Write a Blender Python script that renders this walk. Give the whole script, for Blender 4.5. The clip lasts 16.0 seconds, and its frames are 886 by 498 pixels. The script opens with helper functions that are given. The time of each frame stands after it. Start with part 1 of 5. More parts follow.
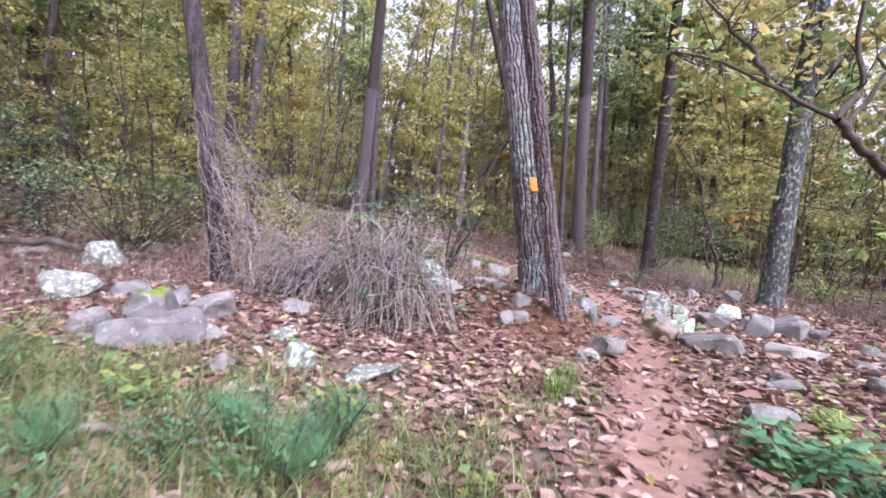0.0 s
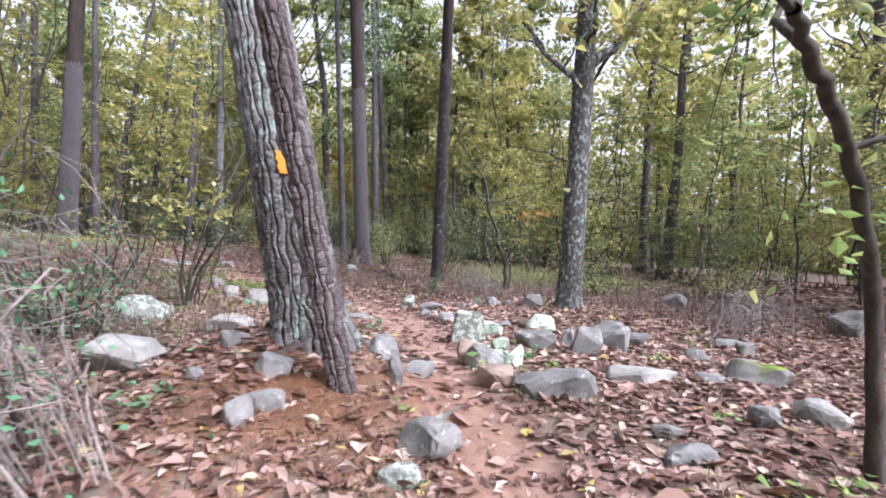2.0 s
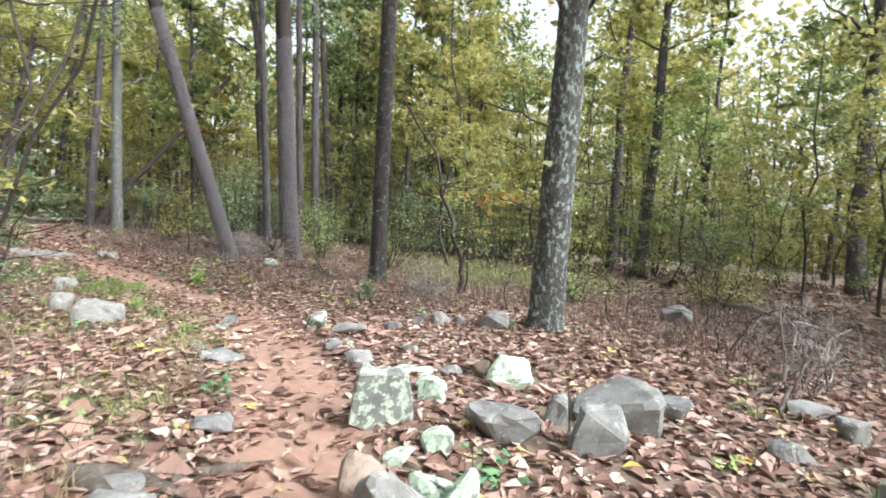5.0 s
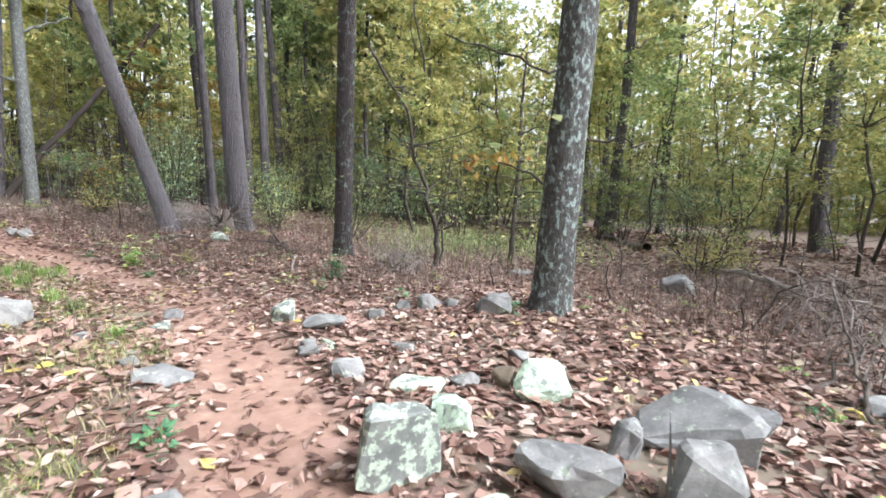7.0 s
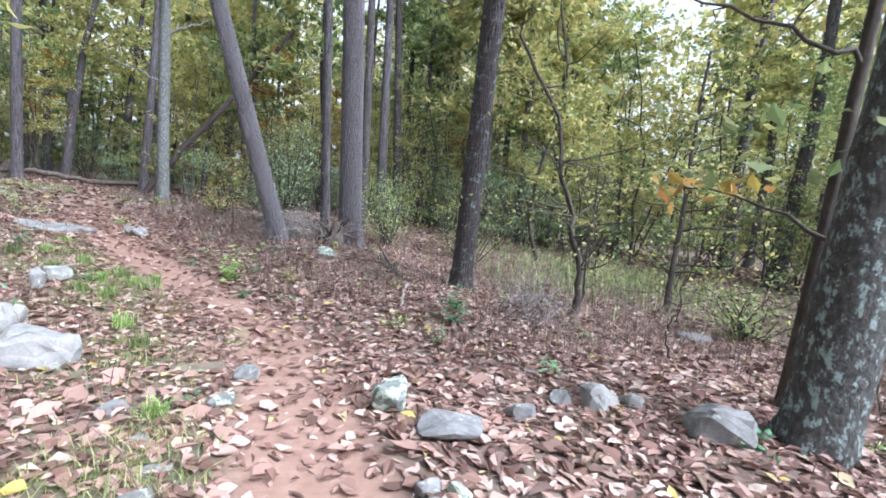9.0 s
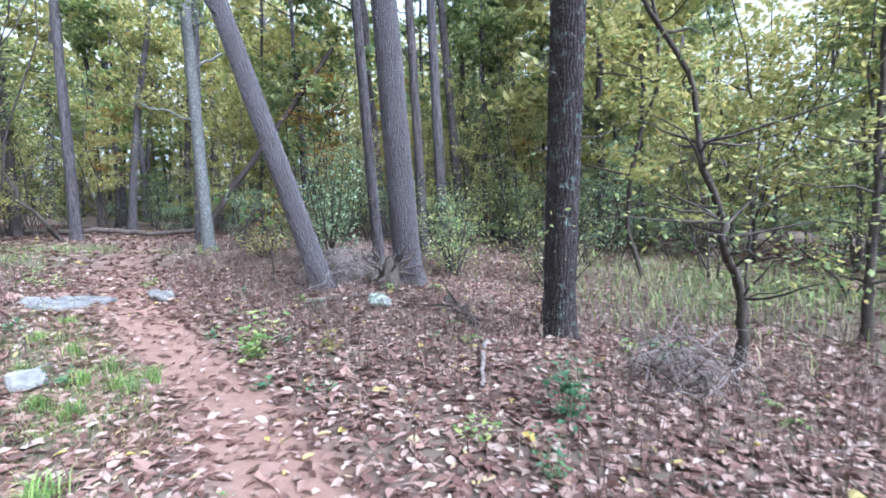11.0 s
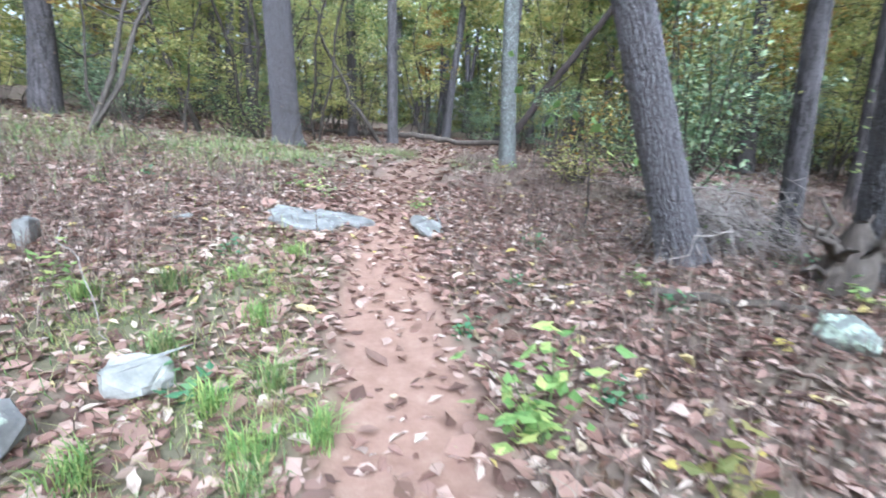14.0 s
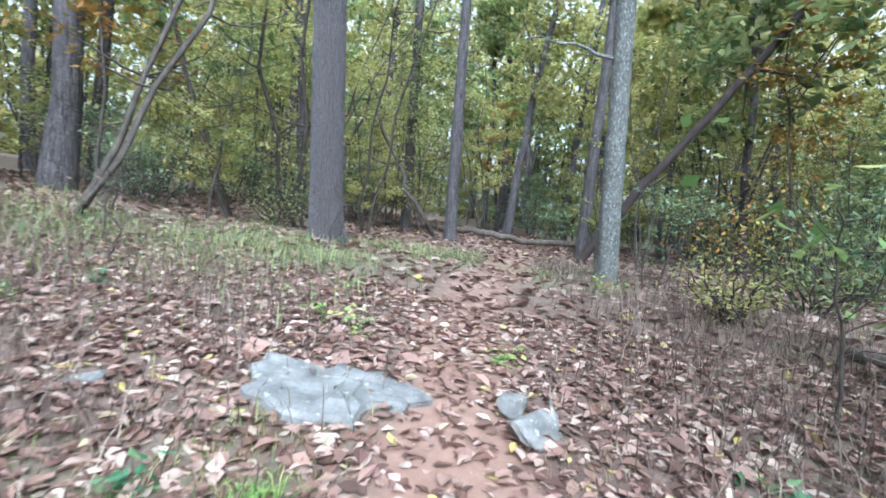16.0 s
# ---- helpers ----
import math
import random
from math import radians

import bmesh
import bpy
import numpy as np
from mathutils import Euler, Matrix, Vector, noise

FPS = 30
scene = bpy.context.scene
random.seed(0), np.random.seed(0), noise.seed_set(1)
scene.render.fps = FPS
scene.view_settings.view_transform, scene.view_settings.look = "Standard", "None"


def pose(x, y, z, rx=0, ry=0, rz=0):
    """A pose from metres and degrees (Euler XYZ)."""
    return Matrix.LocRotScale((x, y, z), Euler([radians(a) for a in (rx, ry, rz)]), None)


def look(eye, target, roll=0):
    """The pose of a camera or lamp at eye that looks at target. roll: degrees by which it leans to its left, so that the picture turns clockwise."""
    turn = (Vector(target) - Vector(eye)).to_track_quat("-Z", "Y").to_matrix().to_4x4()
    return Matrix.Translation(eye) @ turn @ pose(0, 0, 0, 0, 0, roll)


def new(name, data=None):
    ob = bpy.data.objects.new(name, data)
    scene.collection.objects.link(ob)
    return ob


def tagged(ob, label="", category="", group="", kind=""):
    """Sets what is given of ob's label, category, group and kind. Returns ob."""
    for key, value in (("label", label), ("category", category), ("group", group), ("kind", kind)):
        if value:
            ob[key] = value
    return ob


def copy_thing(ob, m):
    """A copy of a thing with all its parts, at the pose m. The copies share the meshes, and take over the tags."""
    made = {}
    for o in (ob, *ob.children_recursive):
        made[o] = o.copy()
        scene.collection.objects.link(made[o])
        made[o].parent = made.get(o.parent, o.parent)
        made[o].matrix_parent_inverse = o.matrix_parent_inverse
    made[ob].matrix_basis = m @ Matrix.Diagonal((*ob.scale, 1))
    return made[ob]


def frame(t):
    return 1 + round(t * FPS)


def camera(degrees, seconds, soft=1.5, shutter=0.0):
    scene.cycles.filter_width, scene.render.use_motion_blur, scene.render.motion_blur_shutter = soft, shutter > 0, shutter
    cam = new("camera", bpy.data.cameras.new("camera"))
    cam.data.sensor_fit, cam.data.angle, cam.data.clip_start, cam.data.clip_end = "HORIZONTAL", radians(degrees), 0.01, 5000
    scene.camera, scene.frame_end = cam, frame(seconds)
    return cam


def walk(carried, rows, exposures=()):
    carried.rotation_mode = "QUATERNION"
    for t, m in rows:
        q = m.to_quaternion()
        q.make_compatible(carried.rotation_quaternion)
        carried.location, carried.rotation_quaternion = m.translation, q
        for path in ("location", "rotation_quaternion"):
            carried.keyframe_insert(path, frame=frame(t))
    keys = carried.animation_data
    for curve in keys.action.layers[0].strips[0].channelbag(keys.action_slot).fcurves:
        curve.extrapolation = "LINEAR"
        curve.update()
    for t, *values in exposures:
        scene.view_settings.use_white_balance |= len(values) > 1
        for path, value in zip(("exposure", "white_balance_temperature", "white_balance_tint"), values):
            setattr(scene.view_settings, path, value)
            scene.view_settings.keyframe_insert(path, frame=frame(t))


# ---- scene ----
cam = camera(84.6, 16.0, 1.7, 0.3)
PATH = [
    (0, (0.293, 0.23, 1.317), (0.596, 2.204, 1.214), 5.6),
    (0.5, (0.402, 0.911, 1.314), (0.83, 2.864, 1.272), 5.1),
    (1, (0.693, 1.538, 1.317), (1.304, 3.442, 1.297), 6.0),
    (1.5, (1.015, 2.137, 1.334), (1.973, 3.892, 1.368), 3.3),
    (2, (1.361, 2.63, 1.317), (2.461, 4.3, 1.316), 2.0),
    (2.5, (1.699, 3.092, 1.302), (2.85, 4.725, 1.399), 2.9),
    (3, (2.115, 3.488, 1.311), (3.104, 5.213, 1.524), 6.7),
    (3.5, (2.572, 3.853, 1.302), (3.634, 5.547, 1.361), 6.0),
    (4, (2.878, 4.22, 1.365), (4.024, 5.858, 1.291), 4.0),
    (4.5, (3.136, 4.502, 1.415), (4.105, 6.244, 1.254), 6.5),
    (5, (3.309, 4.748, 1.451), (4.54, 6.324, 1.407), 3.0),
    (5.2, (3.36, 4.833, 1.461), (4.622, 6.38, 1.346), 2.5),
    (7.3, (3.785, 6.115, 1.553), (5.16, 7.555, 1.367), 2.0),
    (7.5, (3.916, 6.319, 1.623), (5.276, 7.781, 1.512), 1.3),
    (8, (4.098, 6.809, 1.722), (5.5, 8.235, 1.755), 2.4),
    (8.5, (4.252, 7.268, 1.711), (5.527, 8.81, 1.69), 5.0),
    (9, (4.408, 7.7, 1.675), (5.45, 9.4, 1.519), 6.0),
    (9.2, (4.427, 7.864, 1.666), (5.488, 9.553, 1.509), 5.5),
    (11.3, (5.547, 10.175, 1.924), (6.297, 12.024, 1.798), -0.4),
    (11.5, (5.579, 10.416, 1.913), (6.346, 12.252, 1.713), 1.8),
    (12, (5.682, 11.045, 1.848), (6.469, 12.872, 1.64), 1.0),
    (12.5, (5.805, 11.777, 1.777), (6.382, 13.685, 1.608), 3.0),
    (13, (5.86, 12.552, 1.669), (6.342, 14.474, 1.401), 3.3),
    (13.5, (5.816, 13.299, 1.645), (5.913, 15.261, 1.266), 4.2),
    (14, (5.538, 13.934, 1.7), (5.178, 15.846, 1.236), 3.0),
    (14.5, (5.29, 14.564, 1.8), (4.723, 16.45, 1.452), 4.2),
    (15, (4.996, 15.171, 1.819), (4.287, 17.031, 1.629), 5.3),
    (15.5, (4.776, 15.758, 1.774), (4.078, 17.629, 1.659), 6.1),
    (16, (4.504, 16.49, 1.806), (3.925, 18.401, 1.689), 5.6),
]
walk(cam, [(t, look(eye, target, roll)) for t, eye, target, roll in PATH], ((0.0, 0.9, 5750, 30), (2.0, 0.98, 5800, 19), (3.5, 0.97, 5900, 15), (5.0, 1.12, 6150, 5), (9.0, 1.22, 5400, 10), (11.5, 1.38, 5000, 10), (13.0, 1.46, 5050, 5), (14.5, 1.34, 5100, 3), (16.0, 1.28, 5100, 1)))

# ---------- world and light: bright overcast autumn afternoon ----------
world = bpy.data.worlds.new("overcast_sky")
scene.world = world
world.use_nodes = True
wn, wl = world.node_tree.nodes, world.node_tree.links
sky = wn.new("ShaderNodeTexSky")
sky.sky_type, sky.sun_disc = "NISHITA", False
sky.sun_elevation, sky.sun_rotation = radians(42), radians(160)
sky.dust_density, sky.air_density, sky.ozone_density = 6.0, 1.0, 1.0
pale_sky = wn.new("ShaderNodeHueSaturation")
pale_sky.inputs["Saturation"].default_value = 0.2
pale_sky.inputs["Value"].default_value = 1.5
wl.new(sky.outputs[0], pale_sky.inputs["Color"])
wl.new(pale_sky.outputs[0], wn["Background"].inputs["Color"])
wn["Background"].inputs["Strength"].default_value = 0.15
sun = new("sun", bpy.data.lights.new("sun", "SUN"))
sun.data.energy, sun.data.angle, sun.data.color = 1.5, radians(30), (1.0, 0.96, 0.9)
sun.matrix_world = look((0, 0, 30), (-5.0, 14.0, 16.6))


# ---------- materials ----------
def material(name):
    m = bpy.data.materials.new(name)
    m.use_nodes = True
    return m, m.node_tree.nodes, m.node_tree.links, m.node_tree.nodes["Principled BSDF"]


def noise_node(n, l, scale, detail=5.0, coords=None, rough=0.55):
    t = n.new("ShaderNodeTexNoise")
    t.inputs["Scale"].default_value, t.inputs["Detail"].default_value, t.inputs["Roughness"].default_value = scale, detail, rough
    if coords:
        l.new(coords, t.inputs["Vector"])
    return t.outputs["Fac"]


def ramp(n, l, fac, *stops):
    r = n.new("ShaderNodeValToRGB")
    e = r.color_ramp.elements
    while len(e) < len(stops):
        e.new(0.5)
    for k, (at, c) in zip(e, stops):
        k.position, k.color = at, (*c, 1)
    l.new(fac, r.inputs["Fac"])
    return r.outputs["Color"]


def mixed(n, l, fac, a, b):
    m = n.new("ShaderNodeMix")
    m.data_type = "RGBA"
    for sock, v in ((m.inputs[0], fac), (m.inputs[6], a), (m.inputs[7], b)):
        if isinstance(v, tuple):
            sock.default_value = (*v, 1)
        elif isinstance(v, float):
            sock.default_value = v
        else:
            l.new(v, sock)
    return m.outputs[2]


def steps(n, l, fac, lo, hi):
    r = n.new("ShaderNodeMapRange")
    r.inputs["From Min"].default_value, r.inputs["From Max"].default_value = lo, hi
    l.new(fac, r.inputs["Value"])
    return r.outputs["Result"]


def times(n, l, a, b):
    m = n.new("ShaderNodeMath")
    m.operation = "MULTIPLY"
    for sock, v in zip(m.inputs, (a, b)):
        if isinstance(v, float):
            sock.default_value = v
        else:
            l.new(v, sock)
    return m.outputs[0]


def bump(n, l, bsdf, height, strength, distance):
    b = n.new("ShaderNodeBump")
    b.inputs["Strength"].default_value, b.inputs["Distance"].default_value = strength, distance
    l.new(height, b.inputs["Height"])
    l.new(b.outputs[0], bsdf.inputs["Normal"])


def leaf_material(name, stops, through_light=0.45, rough=0.55):
    """Leaves: each leaf takes its own tint; part of the light passes through the blade."""
    m, n, l, b = material(name)
    g = n.new("ShaderNodeNewGeometry")
    c = ramp(n, l, g.outputs["Random Per Island"], *stops)
    o = n.new("ShaderNodeObjectInfo")
    hs = n.new("ShaderNodeHueSaturation")
    l.new(c, hs.inputs["Color"])
    vr = n.new("ShaderNodeMapRange")
    vr.inputs["To Min"].default_value, vr.inputs["To Max"].default_value = 0.7, 1.25
    l.new(o.outputs["Random"], vr.inputs["Value"])
    l.new(vr.outputs["Result"], hs.inputs["Value"])
    grain = noise_node(n, l, 40.0, 3.0)
    c2 = mixed(n, l, steps(n, l, grain, 0.55, 0.85), hs.outputs[0], (0.10, 0.07, 0.03))
    l.new(c2, b.inputs["Base Color"])
    b.inputs["Roughness"].default_value = rough
    if through_light:
        tr = n.new("ShaderNodeBsdfTranslucent")
        l.new(c2, tr.inputs["Color"])
        mx = n.new("ShaderNodeMixShader")
        mx.inputs[0].default_value = through_light
        l.new(b.outputs[0], mx.inputs[1])
        l.new(tr.outputs[0], mx.inputs[2])
        l.new(mx.outputs[0], n["Material Output"].inputs["Surface"])
    return m


GREEN_LEAF = leaf_material("green_leaf", ((0.0, (0.10, 0.16, 0.06)), (0.4, (0.23, 0.30, 0.125)), (0.75, (0.37, 0.42, 0.18)), (0.9, (0.50, 0.48, 0.17)), (1.0, (0.62, 0.64, 0.42))), 0.55)
YELLOW_LEAF = leaf_material("yellow_green_leaf", ((0.0, (0.20, 0.24, 0.08)), (0.4, (0.40, 0.41, 0.15)), (0.8, (0.56, 0.51, 0.19)), (0.93, (0.62, 0.50, 0.19)), (1.0, (0.66, 0.64, 0.40))), 0.55)
ORANGE_LEAF = leaf_material("orange_leaf", ((0.0, (0.30, 0.25, 0.06)), (0.5, (0.40, 0.26, 0.06)), (1.0, (0.40, 0.19, 0.07))))
DARK_LEAF = leaf_material("dark_evergreen_leaf", ((0.0, (0.09, 0.15, 0.085)), (0.6, (0.19, 0.28, 0.15)), (1.0, (0.42, 0.48, 0.30))), 0.3, 0.4)
HERB_LEAF = leaf_material("fresh_herb_leaf", ((0.0, (0.16, 0.29, 0.09)), (0.5, (0.29, 0.42, 0.14)), (1.0, (0.50, 0.54, 0.19))), 0.4)
BLUE_HERB = leaf_material("bluish_herb_leaf", ((0.0, (0.08, 0.22, 0.11)), (0.6, (0.14, 0.32, 0.17)), (1.0, (0.24, 0.40, 0.18))), 0.35)
GRASS = leaf_material("grass_blade", ((0.0, (0.09, 0.16, 0.06)), (0.4, (0.19, 0.27, 0.10)), (0.75, (0.33, 0.36, 0.15)), (1.0, (0.48, 0.42, 0.26))), 0.35)
LIME_GRASS = leaf_material("yellow_green_grass_blade", ((0.0, (0.19, 0.24, 0.07)), (0.5, (0.33, 0.37, 0.11)), (1.0, (0.50, 0.45, 0.22))), 0.35)
TAN_GRASS = leaf_material("tan_grass_blade", ((0.0, (0.26, 0.18, 0.10)), (0.5, (0.40, 0.31, 0.18)), (1.0, (0.52, 0.46, 0.24))), 0.3)
STRAW = leaf_material("dry_straw", ((0.0, (0.11, 0.075, 0.068)), (0.5, (0.19, 0.135, 0.122)), (0.85, (0.30, 0.23, 0.195)), (1.0, (0.45, 0.39, 0.31))), 0.2, 0.8)
NEEDLES = leaf_material("fallen_pine_needles", ((0.0, (0.24, 0.11, 0.06)), (0.6, (0.34, 0.17, 0.10)), (1.0, (0.42, 0.25, 0.15))), 0.0, 0.8)
LITTER = leaf_material("fallen_leaf", ((0.0, (0.10, 0.055, 0.045)), (0.33, (0.225, 0.122, 0.098)), (0.63, (0.37, 0.232, 0.195)), (0.87, (0.52, 0.38, 0.33)), (0.97, (0.62, 0.51, 0.45)), (1.0, (0.55, 0.44, 0.11))), 0.12, 0.7)


def bark_material(name, dark, mid, light, lichen, lichen_from, stretch=5.0, scale=9.0, depth=0.015, plates=0.0, blotch=20.0):
    """Bark: furrowed noise, or cracked plates of about the given number per metre, with lichen blotches."""
    m, n, l, b = material(name)
    tc = n.new("ShaderNodeTexCoord")
    mp = n.new("ShaderNodeMapping")
    mp.inputs["Scale"].default_value = (1, 1, 1 / stretch)
    l.new(tc.outputs["Object"], mp.inputs["Vector"])
    furrow = noise_node(n, l, scale, 6.0, mp.outputs[0], 0.65)
    fine = noise_node(n, l, scale * 5, 6.0, mp.outputs[0], 0.7)
    c = ramp(n, l, furrow, (0.33, dark), (0.47, mid), (0.62, light))
    c = mixed(n, l, steps(n, l, fine, 0.35, 0.75), c, mid)
    spots = noise_node(n, l, blotch, 9.0, tc.outputs["Object"] if plates else mp.outputs[0], 0.74)
    c = mixed(n, l, steps(n, l, spots, lichen_from, lichen_from + 0.05), c, lichen)
    height = furrow
    if plates:
        warp = n.new("ShaderNodeTexNoise")
        warp.inputs["Scale"].default_value = 13.0
        warp.inputs["Detail"].default_value = 5.0
        warp.inputs["Roughness"].default_value = 0.7
        l.new(tc.outputs["Object"], warp.inputs["Vector"])
        shift = n.new("ShaderNodeVectorMath")
        shift.operation = "MULTIPLY_ADD"
        l.new(warp.outputs["Color"], shift.inputs[0])
        shift.inputs[1].default_value = (0.045, 0.045, 0.035)
        mp2 = n.new("ShaderNodeMapping")
        mp2.inputs["Scale"].default_value = (1, 1, 0.55)
        l.new(tc.outputs["Object"], mp2.inputs["Vector"])
        l.new(mp2.outputs[0], shift.inputs[2])
        ends = []
        for feature in ("F2", "F1"):
            vo = n.new("ShaderNodeTexVoronoi")
            vo.feature, vo.distance = feature, "CHEBYCHEV"
            vo.inputs["Scale"].default_value = plates
            vo.inputs["Randomness"].default_value = 0.85
            l.new(shift.outputs[0], vo.inputs["Vector"])
            ends.append(vo.outputs["Distance"])
        edge = n.new("ShaderNodeMath")
        edge.operation = "SUBTRACT"
        l.new(ends[0], edge.inputs[0])
        l.new(ends[1], edge.inputs[1])
        ragged = n.new("ShaderNodeMath")
        ragged.operation = "MULTIPLY_ADD"
        l.new(noise_node(n, l, 30.0, 5.0, tc.outputs["Object"], 0.7), ragged.inputs[0])
        ragged.inputs[1].default_value = 0.7
        l.new(edge.outputs[0], ragged.inputs[2])
        crack = steps(n, l, ragged.outputs[0], 0.30, 0.50)
        cell = n.new("ShaderNodeTexVoronoi")
        cell.distance = "CHEBYCHEV"
        cell.inputs["Randomness"].default_value = 0.85
        cell.inputs["Scale"].default_value = plates
        l.new(shift.outputs[0], cell.inputs["Vector"])
        tone = n.new("ShaderNodeSeparateColor")
        l.new(cell.outputs["Color"], tone.inputs[0])
        c = mixed(n, l, times(n, l, steps(n, l, tone.outputs[0], 0.5, 2.0), 1.0), c, dark)
        c = mixed(n, l, times(n, l, steps(n, l, tone.outputs[1], 0.6, 2.4), 1.0), c, light)
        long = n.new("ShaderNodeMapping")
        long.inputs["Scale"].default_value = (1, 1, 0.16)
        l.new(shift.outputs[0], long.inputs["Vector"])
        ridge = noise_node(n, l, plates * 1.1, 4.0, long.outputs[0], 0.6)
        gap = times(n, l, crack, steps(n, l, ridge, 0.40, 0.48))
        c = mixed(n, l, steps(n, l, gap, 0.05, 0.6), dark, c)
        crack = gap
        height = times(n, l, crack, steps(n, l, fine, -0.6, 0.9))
    l.new(c, b.inputs["Base Color"])
    b.inputs["Roughness"].default_value = 0.9
    bump(n, l, b, height, 0.9, depth)
    return m


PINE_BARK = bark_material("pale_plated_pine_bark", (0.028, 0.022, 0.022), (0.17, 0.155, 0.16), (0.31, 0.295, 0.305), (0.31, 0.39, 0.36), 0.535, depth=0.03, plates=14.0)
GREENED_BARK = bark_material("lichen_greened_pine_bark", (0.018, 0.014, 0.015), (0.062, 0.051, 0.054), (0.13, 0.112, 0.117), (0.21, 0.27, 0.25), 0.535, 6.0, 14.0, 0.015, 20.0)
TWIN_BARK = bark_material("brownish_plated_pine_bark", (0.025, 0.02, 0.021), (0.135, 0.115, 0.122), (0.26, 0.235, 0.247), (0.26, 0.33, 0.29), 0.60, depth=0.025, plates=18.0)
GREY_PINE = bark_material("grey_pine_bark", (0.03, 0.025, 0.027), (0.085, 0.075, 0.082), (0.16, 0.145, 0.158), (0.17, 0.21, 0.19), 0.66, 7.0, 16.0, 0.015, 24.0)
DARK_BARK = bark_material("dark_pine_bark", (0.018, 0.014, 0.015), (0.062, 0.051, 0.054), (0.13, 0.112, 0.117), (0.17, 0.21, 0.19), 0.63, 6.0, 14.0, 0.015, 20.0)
LICHEN_BARK = bark_material("lichen_covered_bark", (0.018, 0.016, 0.015), (0.052, 0.048, 0.046), (0.11, 0.106, 0.102), (0.26, 0.32, 0.31), 0.525, 1.8, 26.0, 0.03, 0.0, 16.0)
SLIM_LICHEN = bark_material("pale_lichen_speckled_bark", (0.04, 0.038, 0.037), (0.10, 0.098, 0.096), (0.18, 0.178, 0.175), (0.30, 0.345, 0.34), 0.54, 2.0, 26.0, 0.02, 0.0, 38.0)
TWIG_BARK = bark_material("dark_twig_bark", (0.02, 0.016, 0.014), (0.05, 0.04, 0.034), (0.10, 0.082, 0.07), (0.15, 0.17, 0.14), 0.72, 3.0, 16.0, 0.005)
GREY_TWIG = bark_material("bleached_dead_twig", (0.15, 0.125, 0.115), (0.28, 0.24, 0.228), (0.42, 0.375, 0.36), (0.2, 0.2, 0.17), 0.75, 3.0, 20.0, 0.003)
DEAD_WOOD = bark_material("rotting_dead_wood", (0.03, 0.023, 0.02), (0.075, 0.058, 0.05), (0.16, 0.135, 0.12), (0.15, 0.18, 0.11), 0.66, 6.0, 12.0)


def plate_material(name, dark, mid, light, lichen, lichen_from):
    """Surface of single bark plates: layered flakes, each plate its own tone, with blotches of lichen."""
    m, n, l, b = material(name)
    tc = n.new("ShaderNodeTexCoord")
    flat = n.new("ShaderNodeMapping")
    flat.inputs["Scale"].default_value = (1, 1, 2.6)
    l.new(tc.outputs["Object"], flat.inputs["Vector"])
    flake = noise_node(n, l, 22.0, 6.0, flat.outputs[0], 0.7)
    fine = noise_node(n, l, 95.0, 5.0, tc.outputs["Object"], 0.7)
    c = ramp(n, l, flake, (0.32, dark), (0.45, mid), (0.62, light))
    c = mixed(n, l, times(n, l, steps(n, l, fine, 0.5, 0.66), 0.75), c, dark)
    g, o = n.new("ShaderNodeNewGeometry"), n.new("ShaderNodeObjectInfo")
    c = mixed(n, l, times(n, l, g.outputs["Random Per Island"], 0.55), c, mid)
    c = mixed(n, l, times(n, l, steps(n, l, o.outputs["Random"], 0.45, 1.0), 0.5), c, dark)
    c = mixed(n, l, times(n, l, steps(n, l, o.outputs["Random"], 0.4, 0.0), 0.45), c, light)
    blot = noise_node(n, l, 7.0, 8.0, tc.outputs["Object"], 0.72)
    c = mixed(n, l, times(n, l, steps(n, l, blot, lichen_from, lichen_from + 0.06), 0.85), c, lichen)
    l.new(c, b.inputs["Base Color"])
    b.inputs["Roughness"].default_value = 0.92
    bump(n, l, b, flake, 1.0, 0.022)
    return m


PINE_PLATE = plate_material("pale_pine_bark_plate", (0.03, 0.022, 0.022), (0.105, 0.09, 0.094), (0.28, 0.27, 0.28), (0.28, 0.36, 0.335), 0.53)
TWIN_PLATE = plate_material("brownish_pine_bark_plate", (0.06, 0.042, 0.041), (0.175, 0.14, 0.148), (0.36, 0.32, 0.34), (0.26, 0.32, 0.30), 0.64)
GREY_PLATE = plate_material("grey_pine_bark_plate", (0.045, 0.039, 0.043), (0.10, 0.09, 0.10), (0.19, 0.177, 0.195), (0.20, 0.25, 0.23), 0.64)
GREENED_PLATE = plate_material("greened_pine_bark_plate", (0.026, 0.021, 0.023), (0.06, 0.05, 0.054), (0.125, 0.112, 0.117), (0.21, 0.28, 0.26), 0.56)
FURROW = bark_material("dark_bark_furrow", (0.01, 0.007, 0.007), (0.026, 0.018, 0.016), (0.05, 0.034, 0.03), (0.06, 0.045, 0.04), 0.75)


